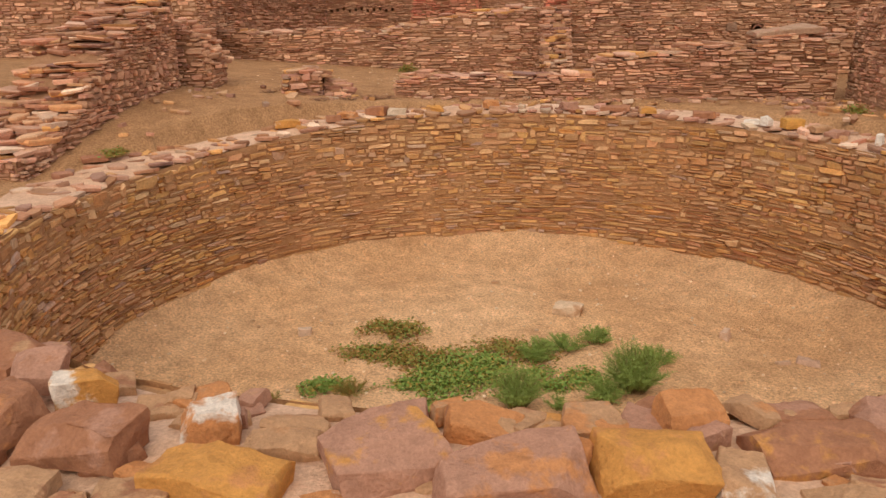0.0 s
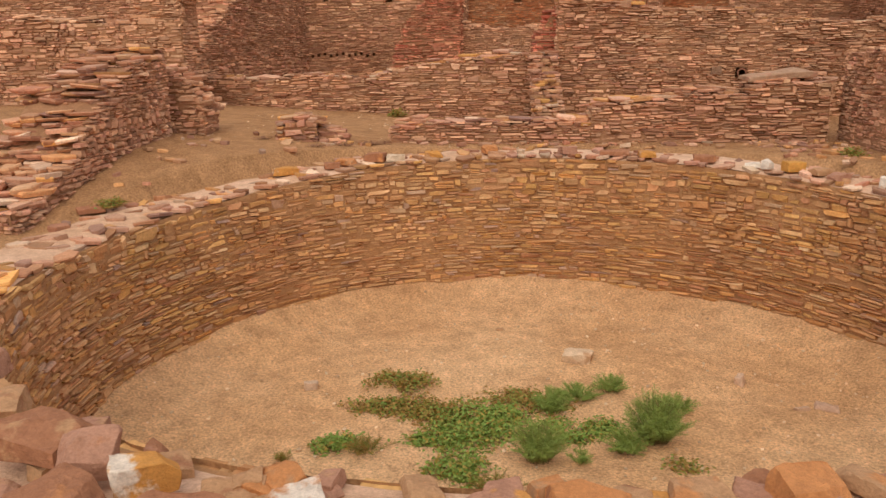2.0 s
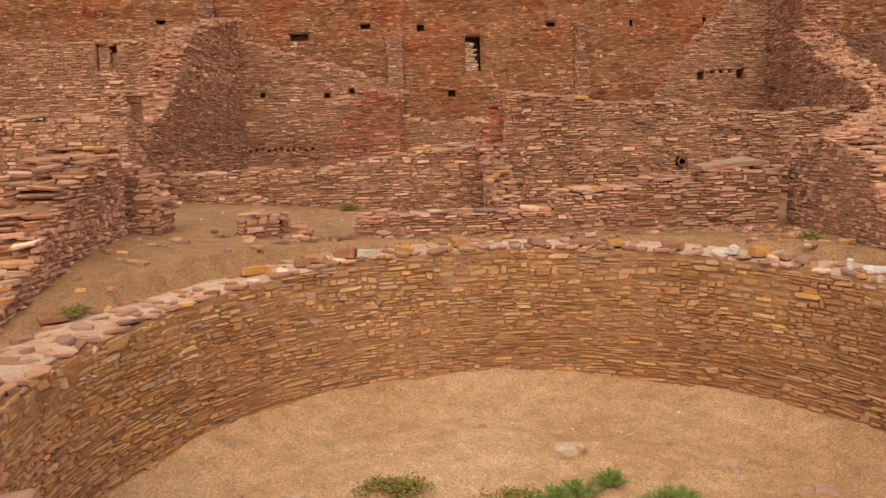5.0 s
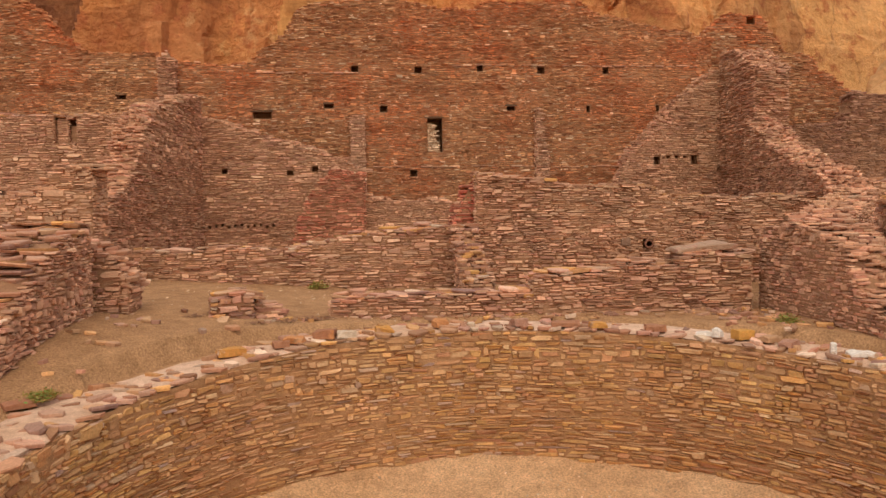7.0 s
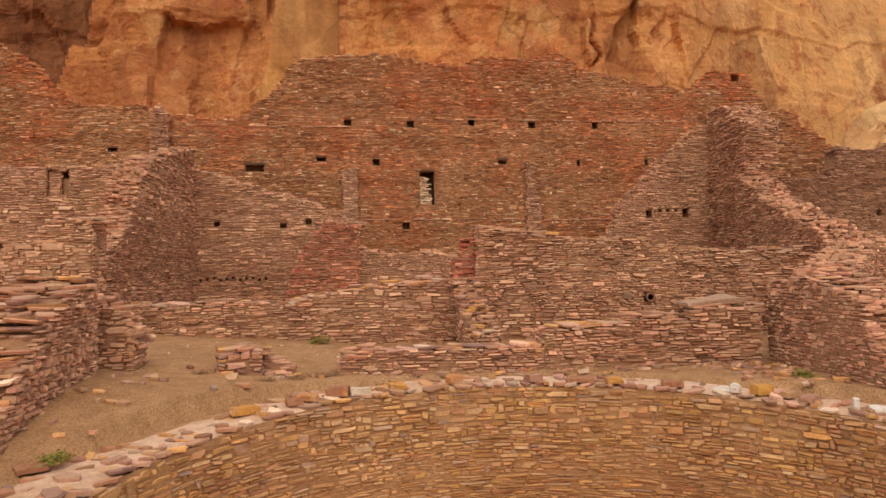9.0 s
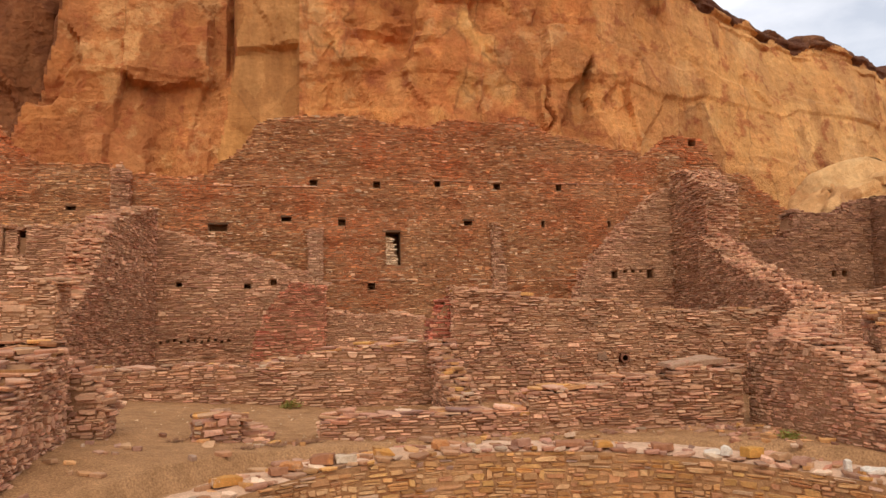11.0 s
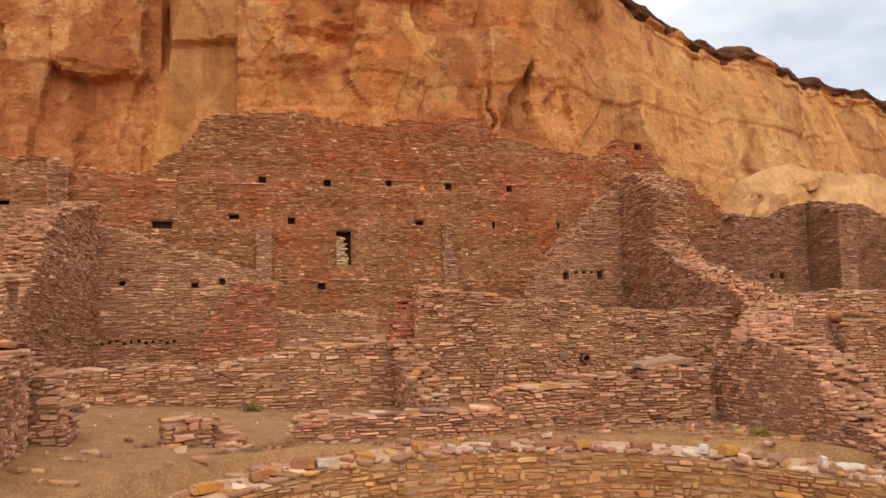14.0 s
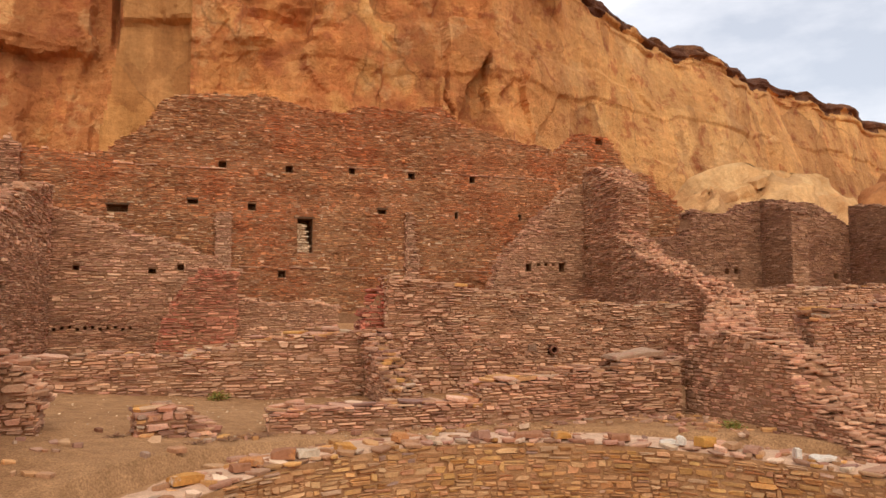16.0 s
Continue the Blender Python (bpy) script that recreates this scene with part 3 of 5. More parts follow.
BX = -18.0
back_wall = wall("wall_back", "high red-brown back wall with doorway and beam sockets", (BX, 24.5), (12.0, 24.5),
     [(0, 9.6), (6, 9.0), (7.5, 8.25), (8.1, 7.5), (8.7, 6.95), (9.4, 6.72), (10.2, 6.76), (11.2, 6.82), (11.5, 6.6), (12, 6.43), (14.4, 6.4), (14.7, 6.78), (15.5, 7.42), (15.9, 8.1), (16.3, 8.4), (17.6, 8.55), (19.3, 8.53), (20.4, 8.3), (21.8, 8.25), (22.2, 8.53), (24.2, 8.5), (24.4, 8.74), (25.2, 8.66), (26, 8.1), (27.5, 7.82), (30, 7.38)],
     1.5, 1.0, BACK, 26, hr=(0.034, 0.058), wr=(0.06, 0.28), far=True, proud=0.03, wob=0.02, rag=0.07, near=(17.9, 19.4), capscale=0.8,
     holes=tuple((x - BX - s, x - BX + s, z - (0.07 if s > 0.13 else 0.1), z + (0.07 if s > 0.13 else 0.12), 0.5) for x, z, s in SOCK) + ((14.4, 15.0, 4.62, 4.84, 0.5), (20.16, 20.66, 3.5, 4.62, 0.93)))
wall("wall_gable", "lone peak of masonry with a square opening", (11.95, 25.0), (17.3, 25.0), [(0, 7.45), (0.35, 7.95), (0.95, 8.3), (1.85, 8.3), (2.3, 7.95), (2.65, 7.45), (2.95, 6.95), (4.0, 6.9), (4.2, 6.4), (4.8, 6.2), (5.3, 5.6)], 0.3, 0.7, BACK, 27, hr=(0.05, 0.085), far=True, near=(1.2, 1.8), capscale=0.8,
     holes=((1.55, 1.85, 7.95, 8.2, 0),))
wall("wall_slope", "tan partition wall broken off in a slope", (7.6, 21.0), (10.75, 21.0), [(0, 2.3), (0.3, 3.1), (1.5, 4.45), (2.3, 5.15), (3.2, 5.8)], 0.3, 0.5, MID, 28, far=True, near=(1, 1.8), capscale=0.7,
     holes=((1.1, 1.3, 2.83, 3.05, 0.35), (2.25, 2.45, 2.83, 3.1, 0.35), (1.5, 1.6, 3.0, 3.08, 0.3), (1.75, 1.85, 3.0, 3.08, 0.3), (2.0, 2.1, 3.0, 3.08, 0.3)))
wall("wall_cross_high", "high cross wall broken off with a ragged end", (10.75, 21.0), (10.75, 18.8), [(0, 6.0), (1.1, 5.9), (1.7, 5.7), (2.2, 5.2)], 0.2, 0.95, MID, 29, far=True, near=(0.6, 1.4), wob=0.1, proud=0.1, capscale=0.45, caph=0.7, rag=0.16)
wall("wall_cross_low", "crumbled lower part of the cross wall", (10.45, 18.8), (10.4, 16.9), [(0, 3.95), (0.5, 3.6), (1.1, 3.4), (1.9, 3.0)], 0.2, 0.8, MID, 35, far=True, near=(0.6, 1.2), wob=0.06, proud=0.06, capscale=0.6, caph=0.8)
wall("wall_right_ridge", "collapsed wall topped with a slope of loose slabs", (10.2, 12.6), (11.1, 17.0), [(0, 1.75), (1, 2.15), (2.6, 2.5), (4.5, 3.05)], 0.0, 0.8, MID, 30, far=True, near=(0, 1), capscale=0.62, wob=0.06, back=True)
wall("wall_right_rubble", "low collapsed wall topped with loose slabs", (7.5, 9.4), (10.2, 12.7), [(0, 1.25), (1.5, 1.45), (3, 1.65), (4.3, 1.8)], 0.0, 0.8, MID, 37, far=True, near=(0, 1), capscale=0.75, wob=0.08, back=True)
wall("wall_far_right", "umber wall of the far rooms with socket holes", (11.5, 22.0), (26, 22.0), [(0, 4.0), (3.9, 4.2), (4.15, 5.15), (5.9, 5.05), (6.4, 5.4), (7.0, 5.6), (9.2, 5.65), (9.9, 5.4), (11, 4.85), (13, 4.5), (18, 4.5)], 1.0, 0.7, DARK, 31, far=True, near=(4.8, 5.8), capscale=0.8,
     holes=((5.4, 5.6, 2.9, 3.1, 0.4), (5.8, 6.0, 2.9, 3.1, 0.4), (10.3, 10.5, 2.8, 3.0, 0.4)))
wall("wall_far_right_cross", "umber cross wall of the far rooms", (18.5, 22.0), (18.5, 20.5), [(0, 5.6), (0.9, 5.4), (1.5, 5.0)], 0.2, 0.7, DARK, 32, far=True)
wall("wall_far_right_end", "dark ragged end of a far wall", (22.6, 22.0), (22.6, 19.5), [(0, 5.6), (1.5, 5.4), (2.5, 4.6)], 0.2, 0.8, DARK, 36, far=True)
wall("wall_right_low", "low ruined wall with flat slabs along its top", (10.6, 13.5), (17, 13.2), [(0, 2.05), (3, 2.15), (7, 2.3)], 0.2, 0.6, MID, 33, far=True, near=(0.5, 1.5), wob=0.04, capmat=COPING)
wall("wall_round_right", "smooth wall of a second round room", (7.1, 7.78), (10.4, 6.75), [(0, 1.45), (0.15, 1.62), (1.4, 1.72), (3.5, 1.8)], -0.4, 0.6, MID, 38, near=(0.1, 1.4), wob=0.015, proud=0.012, hr=(0.035, 0.06), wr=(0.06, 0.22), capmat=COPING)
wall("wall_buttress", "pale scar of a torn-off cross wall on the high wall", (-0.4, 24.32), (0.06, 24.32), [(0, 4.75), (0.46, 4.7)], 2.2, 0.2, MID, 41, far=True, near=(0, 0.46), cap=False, rag=0.03)
wall("wall_buttress_ragged", "ragged scar of a torn-off cross wall", (5.82, 24.3), (6.26, 24.3), [(0, 5.0), (0.2, 4.9), (0.3, 4.0), (0.44, 3.3)], 2.2, 0.25, MID, 42, far=True, near=(0, 0.44), cap=False, wob=0.06, proud=0.06)
wall("wall_door_blocking", "pale masonry blocking half of a doorway", (2.17, 24.6), (2.57, 24.6), [(0, 4.5), (0.22, 4.42), (0.3, 3.95), (0.4, 3.65)], 3.5, 0.2, PALE, 43, far=True, near=(0, 0.33), cap=False, rag=0.02)
wall("wall_court_block", "small squat masonry pillar stump", (-1.85, 8.95), (-1.3, 9.05), [(0, 0.28), (0.2, 0.42), (0.55, 0.42)], 0.0, 0.5, COPING, 44, near=(0, 1), capmat=COPING, hr=(0.05, 0.085), wr=(0.12, 0.3), back=True)
wall("wall_court_block_low", "crumbled edge of a masonry stump", (-1.28, 9.2), (-0.95, 9.3), [(0, 0.3), (0.33, 0.15)], 0.0, 0.35, MID, 45, near=(0, 1), hr=(0.05, 0.09), back=True)

# thin ledges where floors and roofs once met the high wall
lrng = random.Random(12)
ledge = []
for x0, x1, z in ((3.0, 11.8, 6.36), (0.3, 5.7, 2.98), (6.4, 9.5, 2.96), (-3.5, -0.6, 6.1)):
    x = x0
    while x < x1:
        w = lrng.uniform(0.2, 0.55)
        if lrng.random() < 0.8:
            ledge.append((SLABS, lrng.randrange(10), Matrix.Translation((x + w / 2, 24.5, z + lrng.uniform(-0.02, 0.02))) @ Matrix.Diagonal((w * 1.1, 0.16, lrng.uniform(0.03, 0.05), 1))))
        x += w
joined("ledge", ledge, MID, back_wall, label="thin projecting slab ledge")

# ---- the cliff ----


def rock_mat(name, cols, streak=0.5, bumpd=0.25, xmix=None, west=None):
    m, nt, bs = nodes_of(name)
    g = nt.nodes.new("ShaderNodeNewGeometry")
    pos = g.outputs["Position"]
    mp = nt.nodes.new("ShaderNodeMapping")
    mp.inputs["Scale"].default_value = (0.55, 0.3, 0.07)
    nt.links.new(pos, mp.inputs["Vector"])
    beds = nt.nodes.new("ShaderNodeMapping")
    beds.inputs["Scale"].default_value = (0.12, 0.12, 0.9)
    nt.links.new(pos, beds.inputs["Vector"])
    wide, mid, fine = noise_node(nt, pos, 0.11, 5, 0.62), noise_node(nt, pos, 0.5, 6, 0.65), noise_node(nt, pos, 2.6, 6, 0.7)
    run, bed = noise_node(nt, mp.outputs[0], 1.0, 5, 0.6), noise_node(nt, beds.outputs[0], 1.0, 5, 0.6)
    r = ramp(nt, cols)
    nt.links.new(mapr(nt, wide, 0.3, 0.7, 0, 1), r.inputs[0])
    c = r.outputs[0]
    if xmix:
        sep = nt.nodes.new("ShaderNodeSeparateXYZ")
        nt.links.new(pos, sep.inputs[0])
        ad = nt.nodes.new("ShaderNodeMath")
        ad.operation = "MULTIPLY_ADD"
        nt.links.new(mid, ad.inputs[0])
        ad.inputs[1].default_value = 26.0
        nt.links.new(sep.outputs[0], ad.inputs[2])
        c = mixc(nt, "MIX", mapr(nt, ad.outputs[0], xmix[0], xmix[1], 0, 0.85), c, xmix[2])
        c = mixc(nt, "MIX", mapr(nt, ad.outputs[0], west[0], west[1], 0.8, 0), c, west[2])
    c = mixc(nt, "MIX", mapr(nt, mid, 0.54, 0.62, 0, 0.75), c, cols[0])
    c = mixc(nt, "MIX", mapr(nt, noise_node(nt, pos, 0.23, 7, 0.7), 0.55, 0.6, 0, 0.6), c, cols[-1])
    c = mixc(nt, "MULTIPLY", streak, c, ramp_of(nt, run, (0.42, 0.36, 0.34), (1.15, 1.12, 1.1)))
    c = mixc(nt, "MULTIPLY", 0.35, c, ramp_of(nt, bed, (0.55, 0.5, 0.46), (1.15, 1.15, 1.15)))
    c = mixc(nt, "MULTIPLY", 0.4, c, ramp_of(nt, fine, (0.5, 0.46, 0.42), (1.25, 1.25, 1.25)))
    # thin joints that part the face into slabs, broken up where the rock has healed
    warp = nt.nodes.new("ShaderNodeTexNoise")
    warp.inputs["Scale"].default_value, warp.inputs["Detail"].default_value = 0.35, 6
    nt.links.new(pos, warp.inputs["Vector"])
    wadd = nt.nodes.new("ShaderNodeVectorMath")
    wadd.operation = "MULTIPLY_ADD"
    nt.links.new(warp.outputs["Color"], wadd.inputs[0])
    wadd.inputs[1].default_value = (3.2, 3.2, 3.2)
    nt.links.new(pos, wadd.inputs[2])
    vor = nt.nodes.new("ShaderNodeTexVoronoi")
    vor.feature = "DISTANCE_TO_EDGE"
    vor.inputs["Scale"].default_value = 0.16
    nt.links.new(wadd.outputs[0], vor.inputs["Vector"])
    flat = nt.nodes.new("ShaderNodeMapping")
    flat.inputs["Scale"].default_value = (1.0, 0.4, 0.62)
    nt.links.new(wadd.outputs[0], flat.inputs["Vector"])
    nt.links.new(flat.outputs[0], vor.inputs["Vector"])
    for scale, amount in ((0.16, 0.75), (0.52, 0.5)):
        cell = nt.nodes.new("ShaderNodeTexVoronoi")
        cell.inputs["Scale"].default_value = scale
        nt.links.new(flat.outputs[0], cell.inputs["Vector"])
        pick = nt.nodes.new("ShaderNodeSeparateColor")
        nt.links.new(cell.outputs["Color"], pick.inputs[0])
        c = mixc(nt, "MULTIPLY", amount, c, ramp(nt, [(0.62, 0.5, 0.46), (1.0, 0.95, 0.88), (0.86, 0.8, 0.78), (1.12, 1.14, 1.12), (0.95, 0.82, 0.74), (1.15, 1.12, 1.0)]), pick.outputs[0])
    line = mapr(nt, vor.outputs["Distance"], 0.0, 0.022, 1.0, 0.0)
    gate = nt.nodes.new("ShaderNodeMath")
    gate.operation = "MULTIPLY"
    nt.links.new(line, gate.inputs[0])
    nt.links.new(mapr(nt, wide, 0.48, 0.58, 0.0, 0.5), gate.inputs[1])
    c = mixc(nt, "MIX", gate.outputs[0], c, tuple(0.3 * q for q in cols[0]))
    nt.links.new(c, bs.inputs["Base Color"])
    bs.inputs["Roughness"].default_value = 0.92
    bs.inputs["Specular IOR Level"].default_value = 0.15
    hm = nt.nodes.new("ShaderNodeMath")
    hm.operation = "MULTIPLY_ADD"
    nt.links.new(mid, hm.inputs[0])
    hm.inputs[1].default_value = 3.0
    nt.links.new(fine, hm.inputs[2])
    bump(nt, bs, hm.outputs[0], 0.9, bumpd)
    return m


CLIFF = rock_mat("cliff_sandstone", [(0.46, 0.15, 0.06), (0.66, 0.25, 0.085), (0.74, 0.345, 0.12), (0.64, 0.25, 0.09), (0.74, 0.39, 0.14), (0.72, 0.42, 0.185)], 0.38, 0.3, (30, 56, (0.74, 0.415, 0.16)), (-2, 14, (0.5, 0.2, 0.075)))
PILLAR = rock_mat("cliff_pillar_sandstone", [(0.44, 0.2, 0.07), (0.54, 0.265, 0.095), (0.49, 0.235, 0.08)], 0.6, 0.12)
CAPROCK = rock_mat("cliff_caprock", [(0.12, 0.05, 0.03), (0.17, 0.075, 0.04), (0.28, 0.13, 0.06)], 0.3, 0.3)
# redder rock of the far-left corner, darkened in colour for the recess's shade
CORNER_SHADE = rock_mat("cliff_shaded_corner_sandstone", [(0.22, 0.085, 0.04), (0.32, 0.13, 0.055), (0.28, 0.12, 0.05)], 0.5, 0.3)
DOME = rock_mat("dome_sandstone", [(0.56, 0.3, 0.12), (0.7, 0.42, 0.19), (0.72, 0.46, 0.22)], 0.35, 0.12)
ORANGE_ROCK = rock_mat("boulder_sandstone", [(0.46, 0.19, 0.075), (0.6, 0.28, 0.11), (0.62, 0.32, 0.13)], 0.35, 0.12)


def smooth(x, a, b):
    t = np.clip((x - a) / (b - a), 0, 1)
    return t * t * (3 - 2 * t)


def make_cliff():
    xs = np.concatenate([np.arange(-80, -28, 1.6), np.arange(-28, 70, 0.24), np.arange(70, 150, 1.4)])
    top = np.interp(xs, [-80, 20, 30, 36, 43, 50, 58, 64, 86, 150], [47, 46, 41.5, 36.0, 34.8, 34.0, 34.8, 33.4, 33.6, 33])
    top = top + 0.5 * fbm(xs / 5, xs * 0 + 1.5, 31, 4) + 0.35 * np.round(1.3 * vnoise(xs / 3.1, xs * 0, 33))
    nz = 150
    v = np.linspace(0, 1, nz)
    X = np.repeat(xs[None, :], nz, 0)
    Z = 2 + v[:, None] * (top[None, :] - 2)
    T = np.repeat(top[None, :], nz, 0)
    lean = 0.05 + 0.2 * smooth(X, 28, 55)
    Y = 61.6 + 0.37 * np.maximum(0, X - 25) + lean * (Z - 14)
    # broad buttresses, then tilted slabs that spall along joints
    D = 1.3 * fbm(X / 13, Z / 19, 41, 3)
    rng = random.Random(17)
    wx, wz = X + 0.6 * fbm(X / 3.5, Z / 3.5, 43, 4), Z + 0.6 * fbm(X / 3.2, Z / 3.2, 47, 4)
    rough = 0.16 + 0.84 * (1 - smooth(X, 22, 36))
    for count, size, amp, sharp in ((70, 7.5, 0.95, 26.0), (300, 3.0, 0.15, 26.0)):
        num, den, most = np.zeros_like(X), np.full_like(X, 1e-30), np.zeros_like(X)
        for _ in range(int(count * 2.6)):
            cx, cz = rng.uniform(-34, 80), rng.uniform(6, 44)
            off, tx, tz = rng.uniform(-1, 1) * amp, rng.gauss(0, 0.13), rng.gauss(0.02, 0.1)
            dx, dz = wx - cx, (wz - cz) * 0.62
            q = np.exp(-sharp * (np.sqrt(dx * dx + dz * dz) / size * 4))
            num += q * (off + min(1.0, amp) * (tx * (X - cx) + tz * (Z - cz)))
            den += q
            most = np.maximum(most, q)
        D = D + rough * num / den - rough * 0.14 * amp * smooth(1 - most / den, 0.25, 0.5)
    D = D + 0.07 * fbm(X / 1.3, Z / 1.3, 49, 4) * rough
    # bedding ledges
    for zl, amp, sl in ((15.3, 0.35, 0.02), (21.5, -0.5, 0.03), (27.5, 0.5, -0.05), (18.6, 0.35, -0.02)):
        D = D - amp * smooth(Z - zl - sl * X - 0.6 * vnoise(X / 3.5, Z * 0, 52), 0, 0.5) * (0.4 + 0.6 * np.abs(vnoise(X / 7, Z * 0 + zl, 53)))
    # smooth recessed pillar face with an overhang above it
    PX = X + 0.35 * fbm(X / 3, Z / 4, 83, 3) + 0.14 * np.maximum(0, 21 - Z)
    inside = smooth(PX, -6.75, -6.45) * (1 - smooth(X + 0.3 * fbm(X / 3, Z / 4, 85, 3), -1.3, -0.95))
    below = 1 - smooth(Z, 24.0 + 0.1 * (X + 4), 24.5 + 0.1 * (X + 4))
    flat = inside * (0.55 + 0.45 * below)
    D = D * (1 - 0.85 * flat) - 1.0 * inside * below + 0.1 * inside
    # joint beside the pillar, and the dark crack
    D = D - 1.6 * np.exp(-((X + 6.75 - 0.02 * (Z - 24)) / 0.22) ** 2) * smooth(Z, 21, 23)
    cx = 20.1 + 0.5 * vnoise(Z * 0.8, Z * 0, 61)
    D = D - 0.7 * np.exp(-((X - cx) / 0.16) ** 2) * smooth(Z, 17.2, 18) * (1 - smooth(Z, 22, 22.6))
    # weathered pits
    rng = random.Random(8)
    for k in range(26):
        px, pz, pr = rng.gauss(6.4, 1.8), rng.gauss(25.3, 1.0), rng.uniform(0.25, 0.65)
        D = D - 0.35 * np.exp(-(((X - px) / (1.4 * pr)) ** 2 + ((Z - pz) / pr) ** 2) ** 2)
    # undercut brow on the upper right, and the deep corner at the far left
    brow = np.clip((Z - (36.5 - 0.75 * np.maximum(0, X - 24))) / 2.0, 0, 1) * (1 - smooth(X, 32, 35)) * smooth(X, 20, 25)
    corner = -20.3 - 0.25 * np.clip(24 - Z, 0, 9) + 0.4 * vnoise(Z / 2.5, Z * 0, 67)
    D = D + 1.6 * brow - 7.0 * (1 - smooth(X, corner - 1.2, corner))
    # thin caprock ledges
    cap = smooth(T - Z, 3.2, 2.6) * smooth(X, 33, 38)
    D = D + cap * (0.3 * np.tanh(4 * np.sin(3.4 * (T - Z) + 3 * vnoise(X / 6, Z * 0, 71))) + 0.35 * vnoise(X / 2.6, Z * 2, 73))
    Y = Y - D
    nx = len(xs)
    V = np.stack([X, Y, Z], -1).reshape(-1, 3)
    back = [np.stack([xs, Y[-1] + dy, top + dz + 0.4 * vnoise(xs / 3, xs * 0 + dy, 75)], -1) for dy, dz in ((1.5, 0.25), (5, 0.6), (14, 0.5), (60, 0.0))]
    V = np.concatenate([V] + back)
    F, M = [], []
    rows = nz + len(back)
    for i in range(rows - 1):
        for k in range(nx - 1):
            F.append((i * nx + k, i * nx + k + 1, (i + 1) * nx + k + 1, (i + 1) * nx + k))
            x, z, t = xs[k], (Z[i, k] if i < nz else 99), top[k]
            # slot 3: left of the corner, rock colour with shade painted in
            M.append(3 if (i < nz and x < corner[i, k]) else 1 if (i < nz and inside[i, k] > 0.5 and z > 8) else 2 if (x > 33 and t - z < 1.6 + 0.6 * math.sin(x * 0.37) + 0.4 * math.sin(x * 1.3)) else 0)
    me = mesh("cliff", V, F, [CLIFF, PILLAR, CAPROCK, CORNER_SHADE])
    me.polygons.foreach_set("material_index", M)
    me.update()
    tagged(new("backdrop_cliff", me), "towering orange and tan sandstone cliff with dark caprock", "cliff", kind="structure")


make_cliff()


def dome(name, label, c, r, seed, mat, n=40):
    V, F = [], []
    for i in range(n + 1):
        ph = math.pi / 2 * i / n
        for k in range(2 * n):
            a = math.pi * k / n
            d = 1 + 0.10 * float(fbm(2.2 * math.cos(a) + 3, 2.2 * math.sin(a) + 2.5 * ph, seed, 4)) - 0.03 * (math.sin(9 * ph + 2 * math.sin(2 * a)) > 0.75)
            ca, sa = math.cos(a), math.sin(a)
            V.append((r[0] * d * ca * math.cos(ph) ** 0.8, r[1] * d * sa * math.cos(ph) ** 0.8, r[2] * d * math.sin(ph)))
    for i in range(n):
        for k in range(2 * n):
            j = (k + 1) % (2 * n)
            F.append((i * 2 * n + k, i * 2 * n + j, (i + 1) * 2 * n + j, (i + 1) * 2 * n + k))
    ob = new(name, mesh(name, V, F, mat, True))
    ob.matrix_basis = Matrix.Translation(c)
    return tagged(ob, label, "rock")


rock_dome = dome("rock_dome", "smooth tan sandstone dome below the cliff", (42.6, 49.5, -0.5), (13.0, 6, 12.7), 3, DOME)
dome("rock_slab", "low cracked tan sandstone ledge below the cliff", (36, 47.5, -0.5), (5.2, 5, 10.2), 9, DOME)
dome("rock_boulder", "huge orange sandstone boulder below the cliff", (54.5, 48, -0.5), (5.6, 5, 12.3), 5, ORANGE_ROCK)

# ---- loose stones ----
boulder_mats = {}


def boulder_mat(base, patch, amount):
    key = (base, patch, amount)
    if key not in boulder_mats:
        m, nt, bs = nodes_of("boulder_stone")
        tc = nt.nodes.new("ShaderNodeTexCoord").outputs["Object"]
        oi = nt.nodes.new("ShaderNodeObjectInfo")
        ad = nt.nodes.new("ShaderNodeVectorMath")
        ad.operation = "MULTIPLY_ADD"
        nt.links.new(oi.outputs["Random"], ad.inputs[0])
        ad.inputs[1].default_value = (37, 19, 53)
        nt.links.new(tc, ad.inputs[2])
        p = ad.outputs[0]
        wide, mid, fine = noise_node(nt, p, 6, 8, 0.6), noise_node(nt, p, 19, 7, 0.7), noise_node(nt, p, 90, 4, 0.7)
        c = mixc(nt, "MIX", mapr(nt, wide, 0.62 - amount * 0.2, 0.7 - amount * 0.2, 0, 0.9), base, patch)
        c = mixc(nt, "MULTIPLY", 0.45, c, ramp_of(nt, mid, (0.4, 0.32, 0.27), (1.25, 1.25, 1.25)))
        c = mixc(nt, "MULTIPLY", 0.4, c, ramp_of(nt, fine, (0.5, 0.47, 0.44), (1.25, 1.25, 1.25)))
        nt.links.new(c, bs.inputs["Base Color"])
        bs.inputs["Roughness"].default_value = 0.8
        bs.inputs["Specular IOR Level"].default_value = 0.3
        hm = nt.nodes.new("ShaderNodeMath")
        hm.operation = "MULTIPLY_ADD"
        nt.links.new(mid, hm.inputs[0])
        hm.inputs[1].default_value = 2.0
        nt.links.new(fine, hm.inputs[2])
        bump(nt, bs, hm.outputs[0], 0.7, 0.012)
        boulder_mats[key] = m
    return boulder_mats[key]


